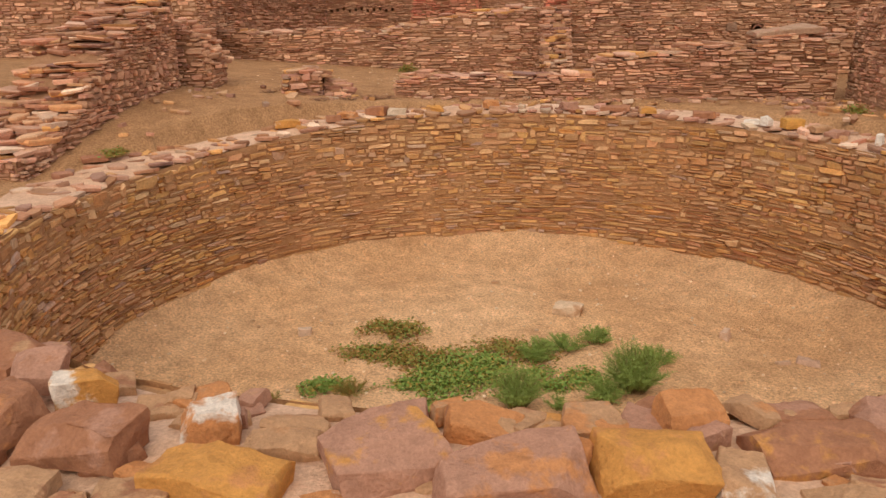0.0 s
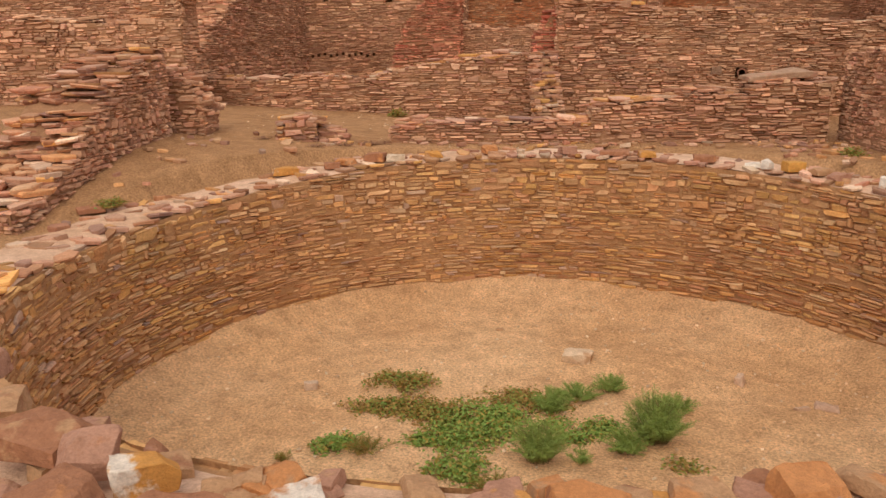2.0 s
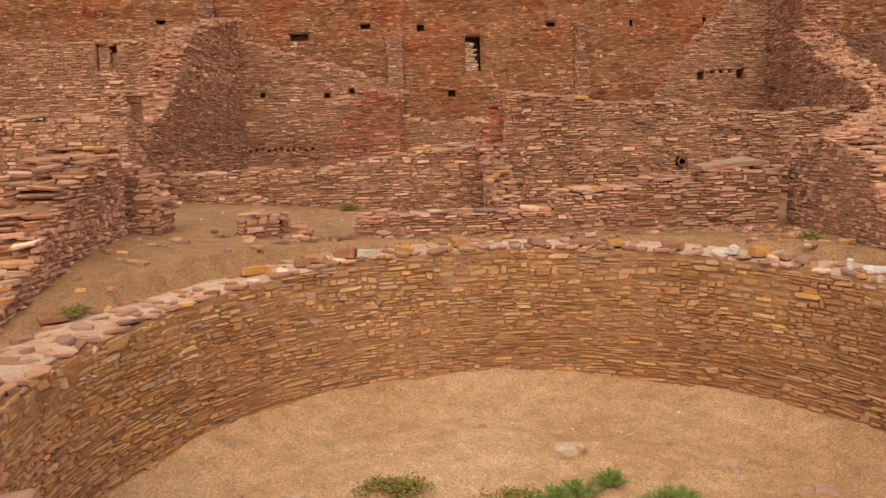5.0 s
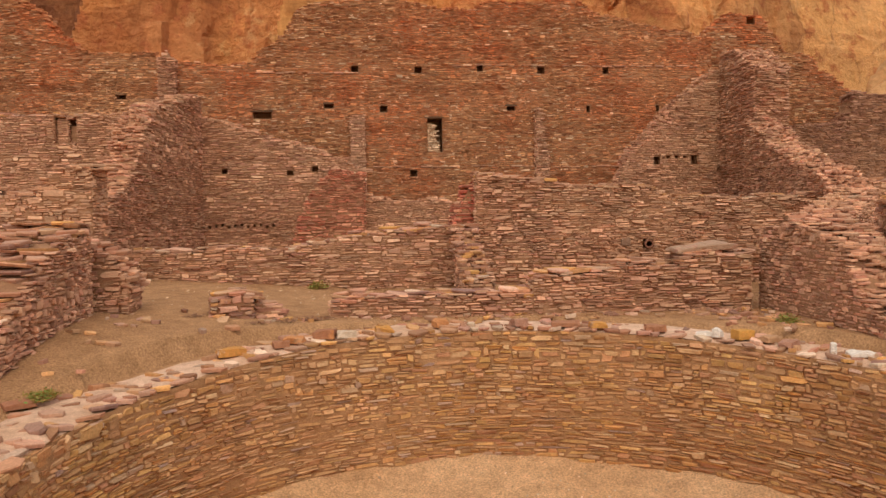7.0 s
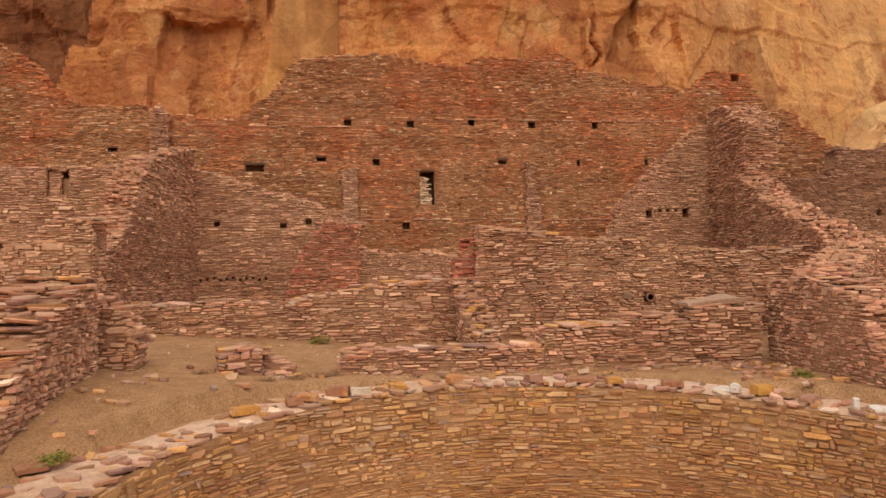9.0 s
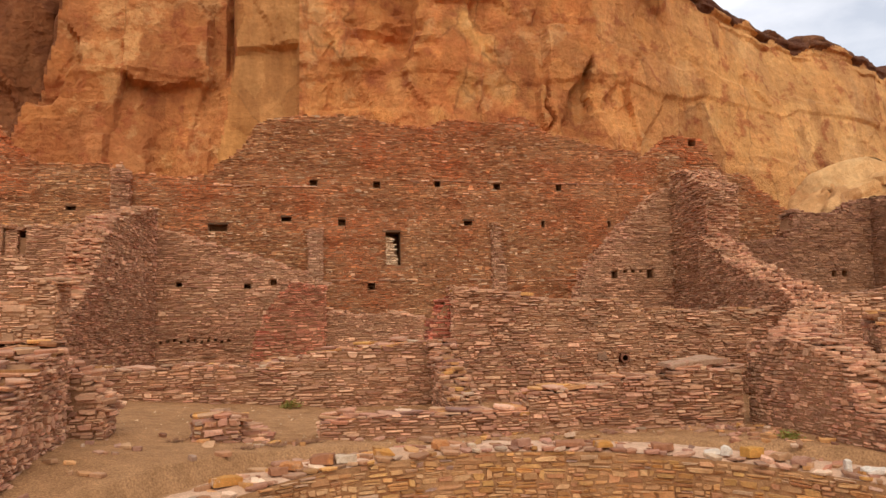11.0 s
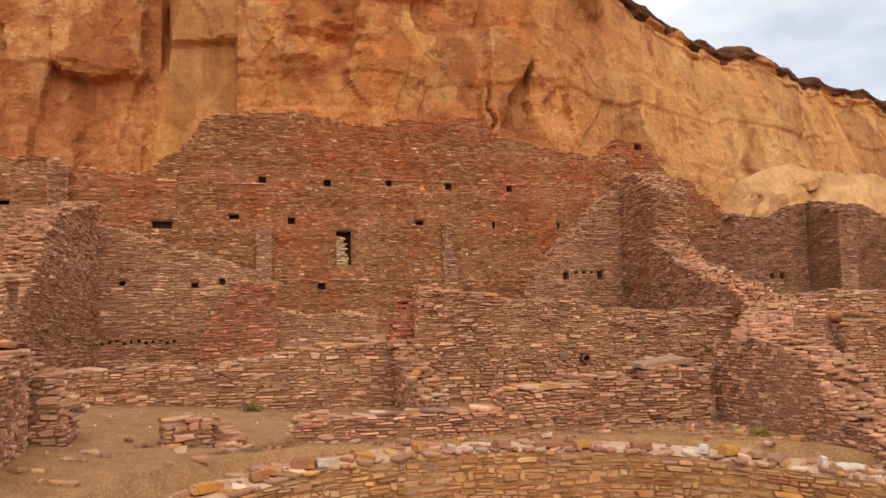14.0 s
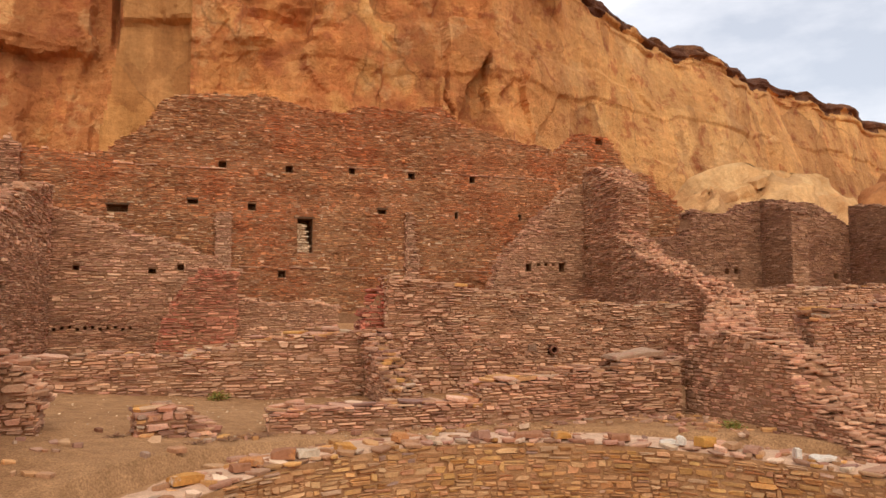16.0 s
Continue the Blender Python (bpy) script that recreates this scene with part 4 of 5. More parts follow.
def chunk(seed, w, d, h, mat, blocky=0.7, bevel=0.005):
    """A broken block of sandstone: a box split along a few fracture planes, edges chipped, faces rough."""
    rng = random.Random(seed)
    bm = bmesh.new()
    j = 0.5 * (1 - blocky)
    corners = [bm.verts.new((sx * w / 2 * rng.uniform(1 - j, 1.04), sy * d / 2 * rng.uniform(1 - j, 1.04), sz * h * rng.uniform(1 - j, 1.0)))
               for sx in (-1, 1) for sy in (-1, 1) for sz in (0, 1)]
    bmesh.ops.convex_hull(bm, input=corners)
    for k in range(6):
        a, up = rng.uniform(0, 2 * math.pi), rng.choice((0.1, 0.35, 0.6, 1.4))
        n = Vector((math.cos(a) / w, math.sin(a) / d, up / h)).normalized()
        far = max(v.co.dot(n) for v in bm.verts)
        cut = bmesh.ops.bisect_plane(bm, geom=bm.verts[:] + bm.edges[:] + bm.faces[:], plane_co=n * far * rng.uniform(0.74, 0.93), plane_no=n, clear_outer=True)
        bmesh.ops.edgenet_fill(bm, edges=[e for e in cut["geom_cut"] if isinstance(e, bmesh.types.BMEdge)])
    bmesh.ops.dissolve_limit(bm, angle_limit=0.08, verts=bm.verts, edges=bm.edges)
    bmesh.ops.bevel(bm, geom=list(bm.edges), offset=min(bevel, 0.06 * min(w, d, h)), segments=1, profile=0.6, affect="EDGES", clamp_overlap=True)
    bmesh.ops.triangulate(bm, faces=bm.faces)
    for _ in range(3 if w > 0.12 else 1):
        bmesh.ops.subdivide_edges(bm, edges=[e for e in bm.edges if e.calc_length() > 0.12 * max(w, d)], cuts=1)
        bmesh.ops.triangulate(bm, faces=[f for f in bm.faces if len(f.verts) > 3])
    bmesh.ops.recalc_face_normals(bm, faces=bm.faces)
    bm.normal_update()
    for v in bm.verts:
        p = v.co / max(w, 0.05)
        q = noise.noise(p * 2.2 + Vector((seed, 0, 0))) * 0.04 + noise.noise(p * 6 + Vector((0, seed, 0))) * 0.022 + noise.noise(p * 15 + Vector((0, 0, seed))) * 0.009
        v.co += v.normal * q * w
        if v.co.z < 0.01:
            v.co.z = min(v.co.z, 0)
    me = bpy.data.meshes.new("loose_stone")
    bm.to_mesh(me)
    bm.free()
    me.materials.append(mat)
    return me


ORANGE, OCHRE, BROWN, MAUVE, TAN, WHITE = (0.6, 0.25, 0.085), (0.63, 0.285, 0.065), (0.4, 0.17, 0.08), (0.48, 0.24, 0.145), (0.53, 0.29, 0.14), (0.84, 0.72, 0.58)
NEAR = [  # x, y, width, depth, height, turn, colour, patch, amount, words
    (0.10, 0.16, 0.22, 0.2, 0.16, 10, MAUVE, BROWN, 0.3, "mauve weathered sandstone block on the rim"),
    (0.37, 0.06, 0.24, 0.14, 0.16, 30, OCHRE, WHITE, 0.45, "upright yellow stone with white crust"),
    (0.18, -0.14, 0.28, 0.24, 0.18, -20, BROWN, ORANGE, 0.4, "rough brown and orange sandstone lump"),
    (0.56, -0.26, 0.40, 0.24, 0.19, -6, BROWN, MAUVE, 0.4, "large red-brown sandstone block with a flat top"),
    (0.82, -0.46, 0.24, 0.16, 0.06, 12, TAN, BROWN, 0.3, "flat tan sandstone flake"),
    (0.93, -0.16, 0.20, 0.14, 0.19, 24, ORANGE, WHITE, 0.6, "orange stone with a bright white crust"),
    (1.07, -0.40, 0.44, 0.24, 0.16, -14, OCHRE, ORANGE, 0.4, "ochre sandstone slab with a broken front"),
    (1.18, -0.18, 0.26, 0.18, 0.09, 8, TAN, ORANGE, 0.5, "low orange sandstone piece"),
    (1.52, -0.27, 0.42, 0.34, 0.24, 26, MAUVE, OCHRE, 0.35, "peaked mauve sandstone boulder with an ochre corner"),
    (1.80, -0.05, 0.30, 0.2, 0.14, -8, ORANGE, BROWN, 0.35, "orange sandstone block with white scratches"),
    (1.90, -0.34, 0.50, 0.3, 0.2, 16, MAUVE, ORANGE, 0.45, "broad pinkish sandstone slab with a broken edge"),
    (2.00, 0.02, 0.14, 0.12, 0.07, 0, TAN, OCHRE, 0.4, "small tan sandstone piece"),
    (2.15, 0.02, 0.24, 0.2, 0.11, 20, TAN, ORANGE, 0.4, "worn orange-tan sandstone piece"),
    (2.32, 0.03, 0.2, 0.18, 0.1, -30, MAUVE, BROWN, 0.4, "cracked mauve sandstone piece"),
    (2.47, 0.02, 0.24, 0.16, 0.2, 14, ORANGE, OCHRE, 0.45, "rounded orange sandstone with a white seam"),
    (2.32, -0.25, 0.36, 0.26, 0.2, 6, OCHRE, ORANGE, 0.25, "bright ochre sandstone block"),
    (2.56, -0.27, 0.2, 0.24, 0.13, -12, TAN, WHITE, 0.4, "ochre stone with pale lavender crust"),
    (2.82, -0.10, 0.46, 0.26, 0.16, 8, BROWN, OCHRE, 0.35, "long brown sandstone block with an ochre face"),
    (2.84, -0.36, 0.28, 0.18, 0.12, -4, TAN, ORANGE, 0.4, "tan sandstone block on the rim"),
    (1.41, -0.52, 0.14, 0.12, 0.1, 20, ORANGE, WHITE, 0.6, "small stone crusted white and orange"),
    (3.12, 0.1, 0.3, 0.24, 0.14, 18, MAUVE, BROWN, 0.4, "dull mauve sandstone block"),
    (3.4, 0.3, 0.34, 0.26, 0.14, -10, BROWN, TAN, 0.4, "brown sandstone block on the rim"),
    (-0.15, 0.3, 0.34, 0.26, 0.15, -14, BROWN, TAN, 0.4, "brown sandstone block on the rim"),
    (-0.5, 0.5, 0.36, 0.28, 0.15, 22, TAN, BROWN, 0.4, "tan sandstone block on the rim"),
    (-0.85, 0.85, 0.34, 0.28, 0.14, 10, MAUVE, BROWN, 0.4, "mauve sandstone block on the rim"),
    (0.45, -0.52, 0.3, 0.22, 0.08, 5, TAN, BROWN, 0.4, "flat tan slab bedded in mud"),
    (0.72, -0.62, 0.34, 0.2, 0.06, -20, BROWN, TAN, 0.4, "flat brown slab bedded in mud"),
    (1.7, -0.6, 0.26, 0.2, 0.07, 12, BROWN, MAUVE, 0.4, "flat brown slab bedded in mud"),
    (2.2, -0.55, 0.3, 0.22, 0.07, -8, TAN, OCHRE, 0.4, "flat tan slab bedded in mud"),
]
for k, (x, y, w, d, h, turn, base, patch, amt, words) in enumerate(NEAR):
    ob = new("loose_stone", chunk(100 + k, w * 0.98, d, h * 0.8, boulder_mat(base, patch, amt), 0.45))
    ob.matrix_basis = pose(x, y, 0.035, 0, 0, turn)
    tagged(ob, words, "stone", "stones on the near rim")

# smaller broken pieces wedged between the blocks
frng = random.Random(64)
for k in range(100):
    a, r = radians(frng.uniform(236, 304)), R + (frng.uniform(0.1, 0.78) if k < 64 else frng.uniform(0.03, 0.3))
    x, y, w = CX + r * math.cos(a), CY + r * math.sin(a), frng.uniform(0.07, 0.19) if k < 64 else frng.uniform(0.13, 0.24)
    base, patch = frng.choice(((TAN, BROWN), (BROWN, MAUVE), (ORANGE, TAN), (MAUVE, TAN), (TAN, ORANGE)))
    ob = new("loose_stone", chunk(700 + k, w, w * frng.uniform(0.55, 0.9), w * (frng.uniform(0.3, 0.6) if k < 64 else frng.uniform(0.2, 0.32)), boulder_mat(base, patch, 0.4), 0.5))
    ob.matrix_basis = pose(x, y, rim(a) + 0.005, frng.uniform(-9, 9), frng.uniform(-9, 9), frng.uniform(0, 360))
    tagged(ob, "small broken sandstone piece wedged between rim blocks", "stone", "stones on the near rim")

RIMSTONES = [  # on the far rim
    (4.85, 7.29, 0.25, 0.2, 0.15, 10, (0.68, 0.33, 0.07), OCHRE, 0.3, "bright yellow-ochre round stone on the rim"),
    (4.60, 7.42, 0.16, 0.12, 0.13, 40, WHITE, TAN, 0.2, "white upright stone on the rim"),
    (4.45, 7.5, 0.2, 0.1, 0.07, -20, WHITE, MAUVE, 0.2, "small pale slab on the rim"),
    (5.10, 7.10, 0.24, 0.18, 0.1, 15, TAN, MAUVE, 0.3, "smooth tan stone on the rim"),
    (5.5, 6.45, 0.2, 0.08, 0.14, 60, WHITE, TAN, 0.3, "tilted white slab on the rim"),
    (5.72, 6.25, 0.32, 0.2, 0.06, -16, WHITE, TAN, 0.25, "flat white slab on the rim"),
    (3.95, 7.8, 0.3, 0.18, 0.1, -12, BROWN, ORANGE, 0.3, "brown block on the rim"),
    (2.9, 8.3, 0.42, 0.2, 0.09, -6, (0.4, 0.17, 0.08), BROWN, 0.3, "long red-brown slab on the rim"),
    (2.3, 8.42, 0.24, 0.2, 0.12, 20, MAUVE, (0.45, 0.2, 0.14), 0.4, "pink stone on the rim"),
    (3.3, 8.15, 0.24, 0.2, 0.1, 0, OCHRE, TAN, 0.3, "ochre stone on the rim"),
    (1.25, 8.5, 0.22, 0.18, 0.13, 30, ORANGE, BROWN, 0.4, "orange-brown block on the rim"),
    (-0.25, 8.0, 0.3, 0.2, 0.14, -10, BROWN, ORANGE, 0.3, "chunky brown block on the rim"),
    (0.02, 8.02, 0.28, 0.2, 0.1, 10, (0.7, 0.52, 0.35), TAN, 0.4, "pale cream stone on the rim"),
    (0.5, 8.25, 0.26, 0.18, 0.1, 10, OCHRE, TAN, 0.4, "ochre stone on the rim"),
    (-0.6, 7.85, 0.3, 0.2, 0.1, -20, ORANGE, TAN, 0.4, "flat orange slab on the rim"),
    (-0.75, 7.65, 0.22, 0.18, 0.1, 14, BROWN, MAUVE, 0.3, "brown stone on the rim"),
    (-1.3, 7.42, 0.34, 0.26, 0.11, 24, OCHRE, WHITE, 0.3, "yellow stone with pale crust on the rim"),
    (5.2, 6.85, 0.3, 0.2, 0.08, 40, MAUVE, BROWN, 0.4, "mauve slab on the rim"),
    (-2.9, 5.6, 0.3, 0.2, 0.07, 40, (0.42, 0.17, 0.08), BROWN, 0.3, "red slab lying behind the rim"),
]
for k, (x, y, w, d, h, turn, base, patch, amt, words) in enumerate(RIMSTONES):
    ob = new("rim_stone", chunk(200 + k, w * 0.95, d * 0.9, h * 0.85, boulder_mat(base, patch, amt), 0.72))
    a = math.atan2(y - CY, x - CX)
    lift = (rim(a) + 0.025 if math.hypot(x - CX, y - CY) < R + 0.8 else ground_z(x, y) - 0.02)
    ob.matrix_basis = pose(x, y, lift, 0, 0, turn)
    tagged(ob, words, "stone", "stones on the far rim")


for k, (x, y, w, d, h, turn, base, words) in enumerate([
        (2.30, 6.05, 0.34, 0.2, 0.14, -14, (0.72, 0.5, 0.31), "pale tan block lying on the sand"), (-0.48, 5.08, 0.15, 0.12, 0.09, 10, (0.7, 0.48, 0.32), "small pale stone on the sand"),
        (3.92, 5.52, 0.15, 0.1, 0.11, 60, (0.7, 0.45, 0.29), "thin tilted stone chip on the sand"), (1.42, 6.94, 0.1, 0.07, 0.035, 0, TAN, "tan pebble on the sand"),
        (4.32, 4.90, 0.14, 0.1, 0.05, 20, (0.64, 0.4, 0.25), "flat stone flake on the sand"), (4.57, 4.99, 0.24, 0.14, 0.06, -20, (0.6, 0.37, 0.24), "flat pinkish flake on the sand"),
        (0.12, 3.1, 0.14, 0.12, 0.09, 0, TAN, "rounded tan stone among the weeds"), (0.28, 3.15, 0.15, 0.12, 0.1, 30, TAN, "rounded tan stone among the weeds")]):
    ob = new("floor_stone", chunk(300 + k, w, d, h, boulder_mat(base, TAN, 0.3), 0.6))
    ob.matrix_basis = pose(x, y, float(floor_z(x, y)) - 0.012, 0, 0, turn)
    tagged(ob, words, "stone")

# gravel on the sunken floor and in the court
prng = random.Random(31)
peb = []
for _ in range(1500):
    if prng.random() < 0.62:
        a, r = prng.uniform(0, 2 * math.pi), 3.95 * prng.random() ** 0.42
        x, y = CX + r * math.cos(a), CY + r * math.sin(a)
        z = float(floor_z(x, y))
    else:
        x, y = prng.uniform(-3.2, 6.0), prng.uniform(8.9, 13.4)
        z = ground_z(x, y)
    s = prng.choice((0.007, 0.009, 0.012, 0.016, 0.022)) * prng.uniform(0.8, 1.4)
    peb.append((SLABS, prng.randrange(10), Matrix.Translation((x, y, z - 0.003)) @ Euler((prng.gauss(0, 0.2), prng.gauss(0, 0.2), prng.uniform(0, 6))).to_matrix().to_4x4() @ Matrix.Diagonal((s * 1.6, s * 1.3, s * 0.8, 1))))
gravel = joined("gravel", peb, PALE, None)
tagged(gravel, "scattered sandstone chips and gravel on the sand", "gravel", kind="stuff")

# fallen slabs at the feet of the court walls
rub = []
for x0, x1, y0, y1, n in ((2.8, 6.1, 8.75, 9.3, 46), (4.9, 6.15, 7.0, 9.2, 60), (-3.2, -2.5, 6.2, 8.8, 14), (-2.4, -0.4, 8.6, 9.4, 18), (-0.2, 2.7, 9.1, 9.4, 20), (2.2, 3.2, 10.4, 11.3, 16), (-3.2, -1.2, 7.4, 8.6, 5)):
    for _ in range(n):
        x, y = prng.uniform(x0, x1), prng.uniform(y0, y1)
        if math.hypot(x - CX, y - CY) < R + 0.8:
            continue
        w = prng.uniform(0.06, 0.24)
        rub.append((SLABS, prng.randrange(10), Matrix.Translation((x, y, ground_z(x, y) - 0.006)) @ Euler((prng.gauss(0, 0.12), prng.gauss(0, 0.12), prng.uniform(0, 6))).to_matrix().to_4x4() @ Matrix.Diagonal((w, w * prng.uniform(0.5, 0.9), prng.uniform(0.02, 0.06), 1))))
tagged(joined("rubble", rub, COPING, None), "fallen sandstone slabs strewn along the court walls", "rubble", kind="stuff")

# cracked slabs lifting off the flank of the dome
for k, (x, y, z, w, d, h, tilt) in enumerate(((38.4, 48.4, 10.1, 4.2, 2.6, 0.9, -16), (41.2, 48.4, 11.25, 2.4, 2.4, 0.8, -14))):
    part("cracked_slab", chunk(820 + k, w, d, h, DOME, 0.85), rock_dome, "tan slab split from the dome", Matrix.Translation((-42.6, -49.5, 0.5)) @ pose(x, y, z, 4, tilt, 8))

# ---- weeds ----


def leaf_mat(name, a, b, tip=None):
    m, nt, bs = nodes_of(name)
    g = nt.nodes.new("ShaderNodeNewGeometry")
    r = ramp(nt, [a, b, a, tip or b])
    nt.links.new(g.outputs["Random Per Island"], r.inputs[0])
    nt.links.new(r.outputs[0], bs.inputs["Base Color"])
    bs.inputs["Roughness"].default_value = 0.6
    bs.inputs["Specular IOR Level"].default_value = 0.25
    return m


CREEPER = leaf_mat("creeper_leaf", (0.15, 0.23, 0.035), (0.24, 0.31, 0.06), (0.42, 0.25, 0.055))
RUST = leaf_mat("creeper_rust_leaf", (0.24, 0.2, 0.035), (0.38, 0.18, 0.05), (0.16, 0.25, 0.045))
FEATHER = leaf_mat("feather_leaf", (0.19, 0.265, 0.045), (0.3, 0.36, 0.08))
STEM = earth_mat("plant_stem", (0.16, 0.13, 0.05), (0.2, 0.12, 0.06), 0.3, 0.003)


def weed(seed, x, y, z, rx, ry, h, count, kind, mat, words):
    rng = random.Random(seed)
    root = tagged(new("weed"), words, "plant", "weeds on the bare ground")
    root.matrix_basis = Matrix.Translation((x, y, z - 0.01)) @ Matrix.Diagonal((1.15, 1.15, 0.82, 1))
    V, F, SV, SF = [], [], [], []

    def blade(p, q, w, out_v, out_f, bend):
        side = (q - p).cross(Vector((rng.uniform(-1, 1), rng.uniform(-1, 1), 0.3)))
        side = side.normalized() * w if side.length > 1e-6 else Vector((w, 0, 0))
        mid = (p + q) / 2 + bend
        n = len(out_v)
        out_v.extend([p - side * 0.6, p + side * 0.6, mid + side, mid - side, q])
        out_f.extend([(n, n + 1, n + 2, n + 3), (n + 3, n + 2, n + 4)])

    def tip(out, l, w):
        q = p + out.normalized() * l
        blade(p, q, w, V, F, Vector((0, 0, 0.12 * l)))

    if kind == "creeper":
        # trailing runners that fork outward, small round leaves in clumps along them
        runners = max(8, int(count / 42))
        per = int(count * 1.9 / runners)
        for _ in range(runners):
            a, reach = rng.uniform(0, 2 * math.pi), rng.uniform(0.45, 1.12)
            start = Vector((rng.gauss(0, 0.22) * rx, rng.gauss(0, 0.22) * ry, 0))
            end = Vector((reach * rx * math.cos(a), reach * ry * math.sin(a), 0))
            mid = (start + end) / 2 + Vector((rng.gauss(0, 0.12) * rx, rng.gauss(0, 0.12) * ry, 0))
            last = start
            for k in range(per):
                t = (k + rng.random()) / per
                b = start * (1 - t) ** 2 + mid * 2 * t * (1 - t) + end * t * t
                spread = 0.05 * (1.2 - 0.6 * t)
                p = b + Vector((rng.gauss(0, spread), rng.gauss(0, spread), h * (1 - 0.75 * t) * rng.uniform(0.15, 1.0)))
                tip(Vector((rng.uniform(-1, 1), rng.uniform(-1, 1), rng.uniform(-0.1, 0.5))), rng.uniform(0.02, 0.04), rng.uniform(0.007, 0.013))
                if k % 12 == 11:
                    blade(last, b + Vector((0, 0, 0.02)), 0.003, SV, SF, Vector((0, 0, 0.012)))
                    last = b + Vector((0, 0, 0.02))
    else:
        # upright wiry stems from one root, each set with hair-thin leaflets
        stems = max(14, int(count / 20))
        per = int(count * 2.3 / stems)
        for _ in range(stems):
            a, r = rng.uniform(0, 2 * math.pi), rng.random() ** 0.6
            root_at = Vector((0.3 * rx * r * math.cos(a), 0.3 * ry * r * math.sin(a), 0))
            end = Vector((rx * 0.95 * r * math.cos(a) + rng.gauss(0, 0.02), ry * 0.95 * r * math.sin(a) + rng.gauss(0, 0.02), h * (1.12 - 0.55 * r) * rng.uniform(0.6, 1.1)))
            bow = (root_at + end) / 2 + Vector((0, 0, 0.16 * h))
            blade(root_at, bow, 0.003, SV, SF, Vector((0, 0, 0)))
            blade(bow, end, 0.002, SV, SF, Vector((0, 0, 0)))
            for k in range(per):
                t = 0.12 + 0.88 * ((k + rng.random()) / per) ** 0.8
                p = root_at * (1 - t) ** 2 + bow * 2 * t * (1 - t) + end * t * t
                tip(Vector((rng.gauss(0, 0.7), rng.gauss(0, 0.7), rng.uniform(0.2, 1.3))), rng.uniform(0.03, 0.07) * (1.2 - 0.5 * t), rng.uniform(0.0012, 0.0022))
    part("foliage", mesh("foliage", V, F, mat), root, kind="stuff")
    if SV:
        part("stalk", mesh("stalk", SV, SF, STEM), root, "thin dry stems", kind="stuff")


WEEDS = [(0.42, 5.30, 0.34, 0.24, 0.12, 700, "creeper", RUST, "rusty green creeping weed on the sand"), (0.30, 4.75, 0.36, 0.3, 0.12, 900, "creeper", RUST, "rusty green creeping weed on the sand"),
         (0.72, 4.7, 0.5, 0.4, 0.13, 1500, "creeper", RUST, "rusty green creeping weed on the sand"), (1.18, 4.36, 0.66, 0.62, 0.17, 3600, "creeper", CREEPER, "broad leafy green creeping weed on the sand"),
         (1.5, 4.72, 0.26, 0.24, 0.1, 500, "creeper", CREEPER, "leafy green creeping weed on the sand"), (1.62, 5.05, 0.5, 0.26, 0.1, 1000, "creeper", RUST, "rusty green creeping weed on the sand"),
         (1.95, 4.9, 0.2, 0.2, 0.3, 1300, "feather", FEATHER, "feathery green weed tuft on sand"), (2.25, 5.16, 0.3, 0.2, 0.2, 1100, "feather", FEATHER, "thin feathery green weed"),
         (2.56, 5.27, 0.2, 0.16, 0.24, 900, "feather", FEATHER, "thin feathery green weed"), (1.80, 3.85, 0.26, 0.24, 0.46, 3000, "feather", FEATHER, "bushy feathery green weed on sand"),
         (2.85, 4.25, 0.28, 0.26, 0.6, 4200, "feather", FEATHER, "tall bushy feathery green weed"), (2.58, 4.1, 0.24, 0.22, 0.26, 1500, "feather", FEATHER, "feathery green weed tuft on sand"),
         (3.12, 4.8, 0.22, 0.14, 0.22, 900, "feather", FEATHER, "thin feathery green weed"), (2.42, 4.54, 0.3, 0.16, 0.1, 600, "creeper", CREEPER, "leafy green creeping weed on the sand"),
         (2.15, 4.32, 0.14, 0.12, 0.08, 250, "creeper", CREEPER, "small leafy weed on the sand"), (0.05, 4.0, 0.2, 0.16, 0.1, 450, "creeper", CREEPER, "leafy green creeping weed on the sand"),
         (0.33, 3.92, 0.24, 0.18, 0.14, 700, "feather", RUST, "dull feathery weed on sand"), (-0.34, 3.67, 0.16, 0.14, 0.1, 260, "feather", RUST, "small dry weed on the sand"),
         (1.12, 3.65, 0.3, 0.3, 0.12, 700, "creeper", CREEPER, "leafy green creeping weed on the sand"), (2.16, 3.85, 0.1, 0.1, 0.18, 300, "feather", FEATHER, "small feathery weed on sand"),
         (1.45, 3.35, 0.26, 0.24, 0.2, 700, "feather", RUST, "dull yellow-green weed on sand"), (2.0, 4.62, 0.14, 0.1, 0.06, 160, "creeper", CREEPER, "small leafy weed on the sand"),
         (0.72, 4.15, 0.16, 0.14, 0.07, 220, "creeper", CREEPER, "small leafy weed on the sand"), (3.0, 3.8, 0.14, 0.1, 0.06, 120, "creeper", RUST, "small dry weed on the sand")]
for k, (x, y, rx, ry, h, n, kind, mat, words) in enumerate(WEEDS):
    weed(500 + k, x, y, float(floor_z(x, y)), rx, ry, h, n, kind, mat, words)
for k, (x, y, rx, h, n, words) in enumerate([(-0.7, 13.25, 0.16, 0.2, 350, "small green weed at the foot of a wall"), (5.75, 7.9, 0.1, 0.14, 200, "small green weed in the rubble"), (-2.75, 5.75, 0.16, 0.1, 250, "small green weed behind the rim")]):
    weed(600 + k, x, y, ground_z(x, y), rx, rx, h, n, "creeper", RUST, words)

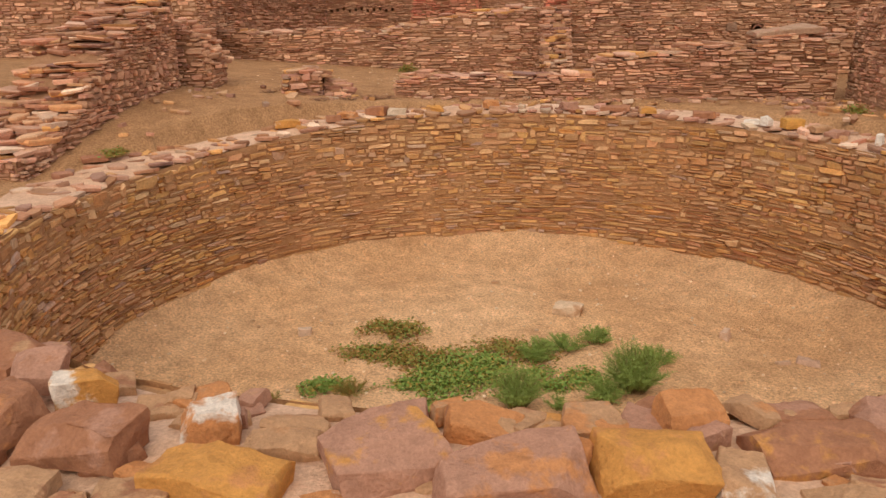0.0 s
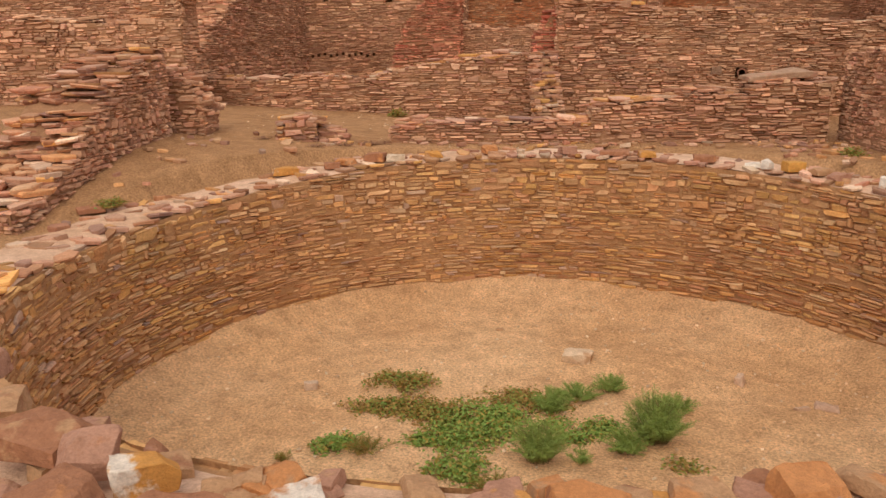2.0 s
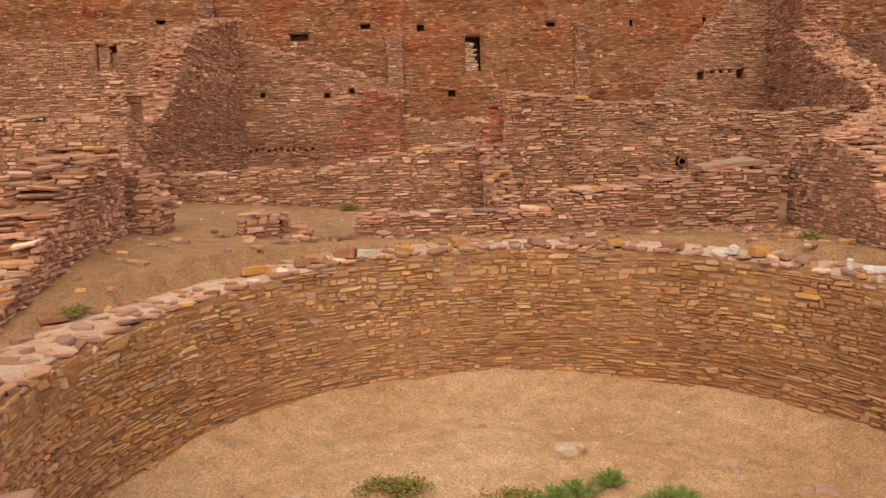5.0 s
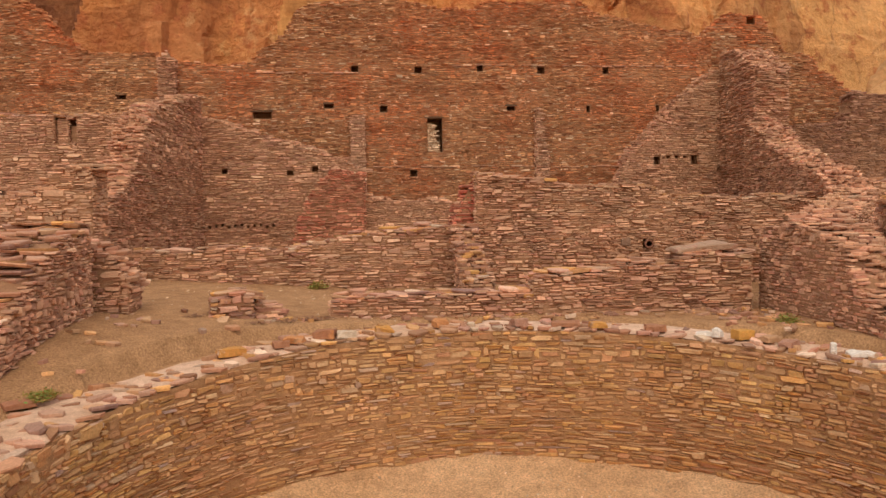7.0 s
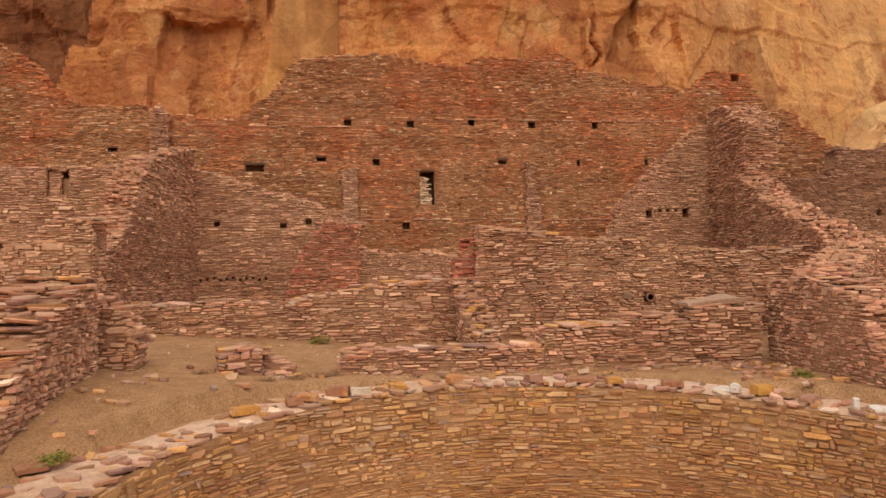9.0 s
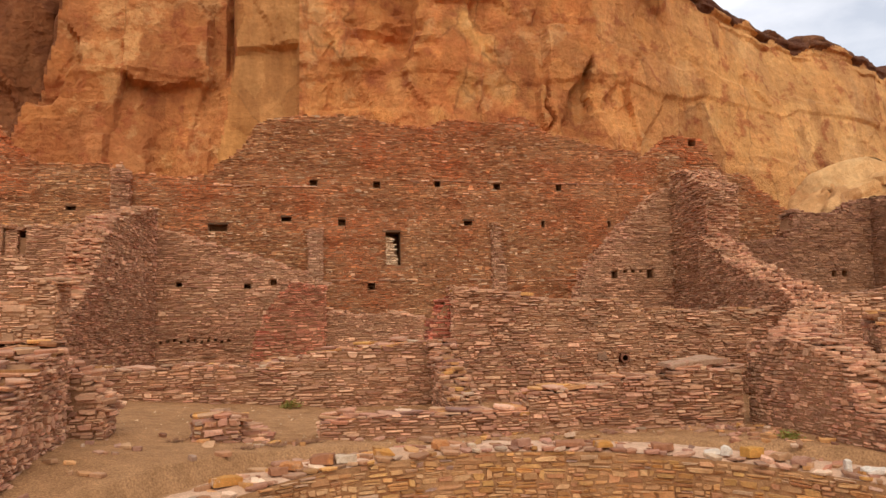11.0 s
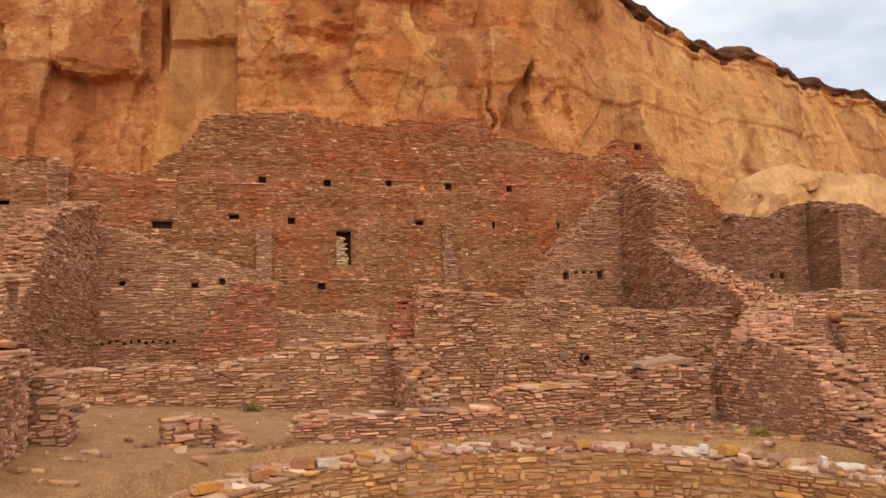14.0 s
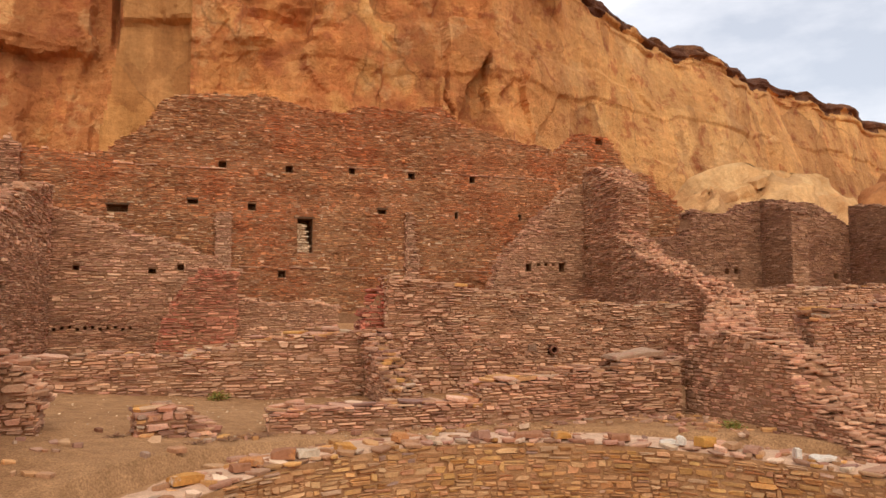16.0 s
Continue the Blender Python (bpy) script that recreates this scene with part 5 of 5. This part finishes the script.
DRY = leaf_mat("dry_scrub", (0.26, 0.12, 0.07), (0.36, 0.19, 0.1))
for k, (x, y, rx, h, n) in enumerate([(-0.55, 9.0, 0.22, 0.07, 160), (-0.8, 8.75, 0.2, 0.06, 130), (-1.15, 8.55, 0.16, 0.05, 90), (-2.05, 8.95, 0.16, 0.06, 90), (-0.3, 9.15, 0.14, 0.06, 80)]):
    weed(640 + k, x, y, ground_z(x, y), rx, rx * 0.6, h, n, "feather", DRY, "dry reddish scrub flattened on the earth")

# ---- pipe stubs and lintels ----


def tube(name, label, x, y, z, r, length, mat):
    V, F, n = [], [], 24
    for rr, yy in ((r, y), (r, y + length), (r * 0.72, y + length), (r * 0.72, y)):
        V += [(rr * math.cos(2 * math.pi * k / n), yy - y, rr * math.sin(2 * math.pi * k / n)) for k in range(n)]
    for q in range(4):
        for k in range(n):
            j = (k + 1) % n
            F.append((q * n + k, q * n + j, ((q + 1) % 4) * n + j, ((q + 1) % 4) * n + k))
    ob = new(name, mesh(name, V, F, mat, False))
    ob.matrix_basis = pose(x, y, z, 0, 0, -12)
    tagged(ob, label, "pipe")


tube("drain_pipe", "rusty brown drain pipe stub in the masonry", 5.88, 13.45, 0.81, 0.085, 0.3, boulder_mat((0.3, 0.12, 0.065), BROWN, 0.4))
tagged(new("beam_end", chunk(402, 0.2, 0.25, 0.18, boulder_mat((0.3, 0.17, 0.1), BROWN, 0.4), 0.5)), "rotted beam end flush in the masonry", "beam").matrix_basis = pose(5.44, 13.66, 0.78)
WOOD = earth_mat("old_wood", (0.16, 0.09, 0.05), (0.1, 0.055, 0.03), 0.4, 0.006)


def lintel(x0, x1, y, z):
    V, F = [], []
    prism(V, F, [(x0, y - 0.02), (x1, y - 0.015), (x1, y + 0.25), (x0, y + 0.25)], [z, z + 0.01, z, z], [z + 0.06, z + 0.055, z + 0.06, z + 0.06])
    tagged(new("lintel", mesh("lintel", V, F, WOOD)), "dark weathered wooden lintel over a wall opening", "lintel")


for x0, x1, z in ((2.05, 2.72, 4.62), (-3.66, -2.95, 4.84), (4.8, 5.2, 5.02), (-1.3, -0.94, 5.1)):
    lintel(x0, x1, 24.5, z)
tagged(new("slab_large", chunk(401, 0.95, 0.45, 0.08, boulder_mat((0.45, 0.27, 0.16), MAUVE, 0.3), 0.8)), "broad flat pinkish slab on the low wall", "stone").matrix_basis = pose(5.3, 9.6, 0.9, 3, -3, 6)
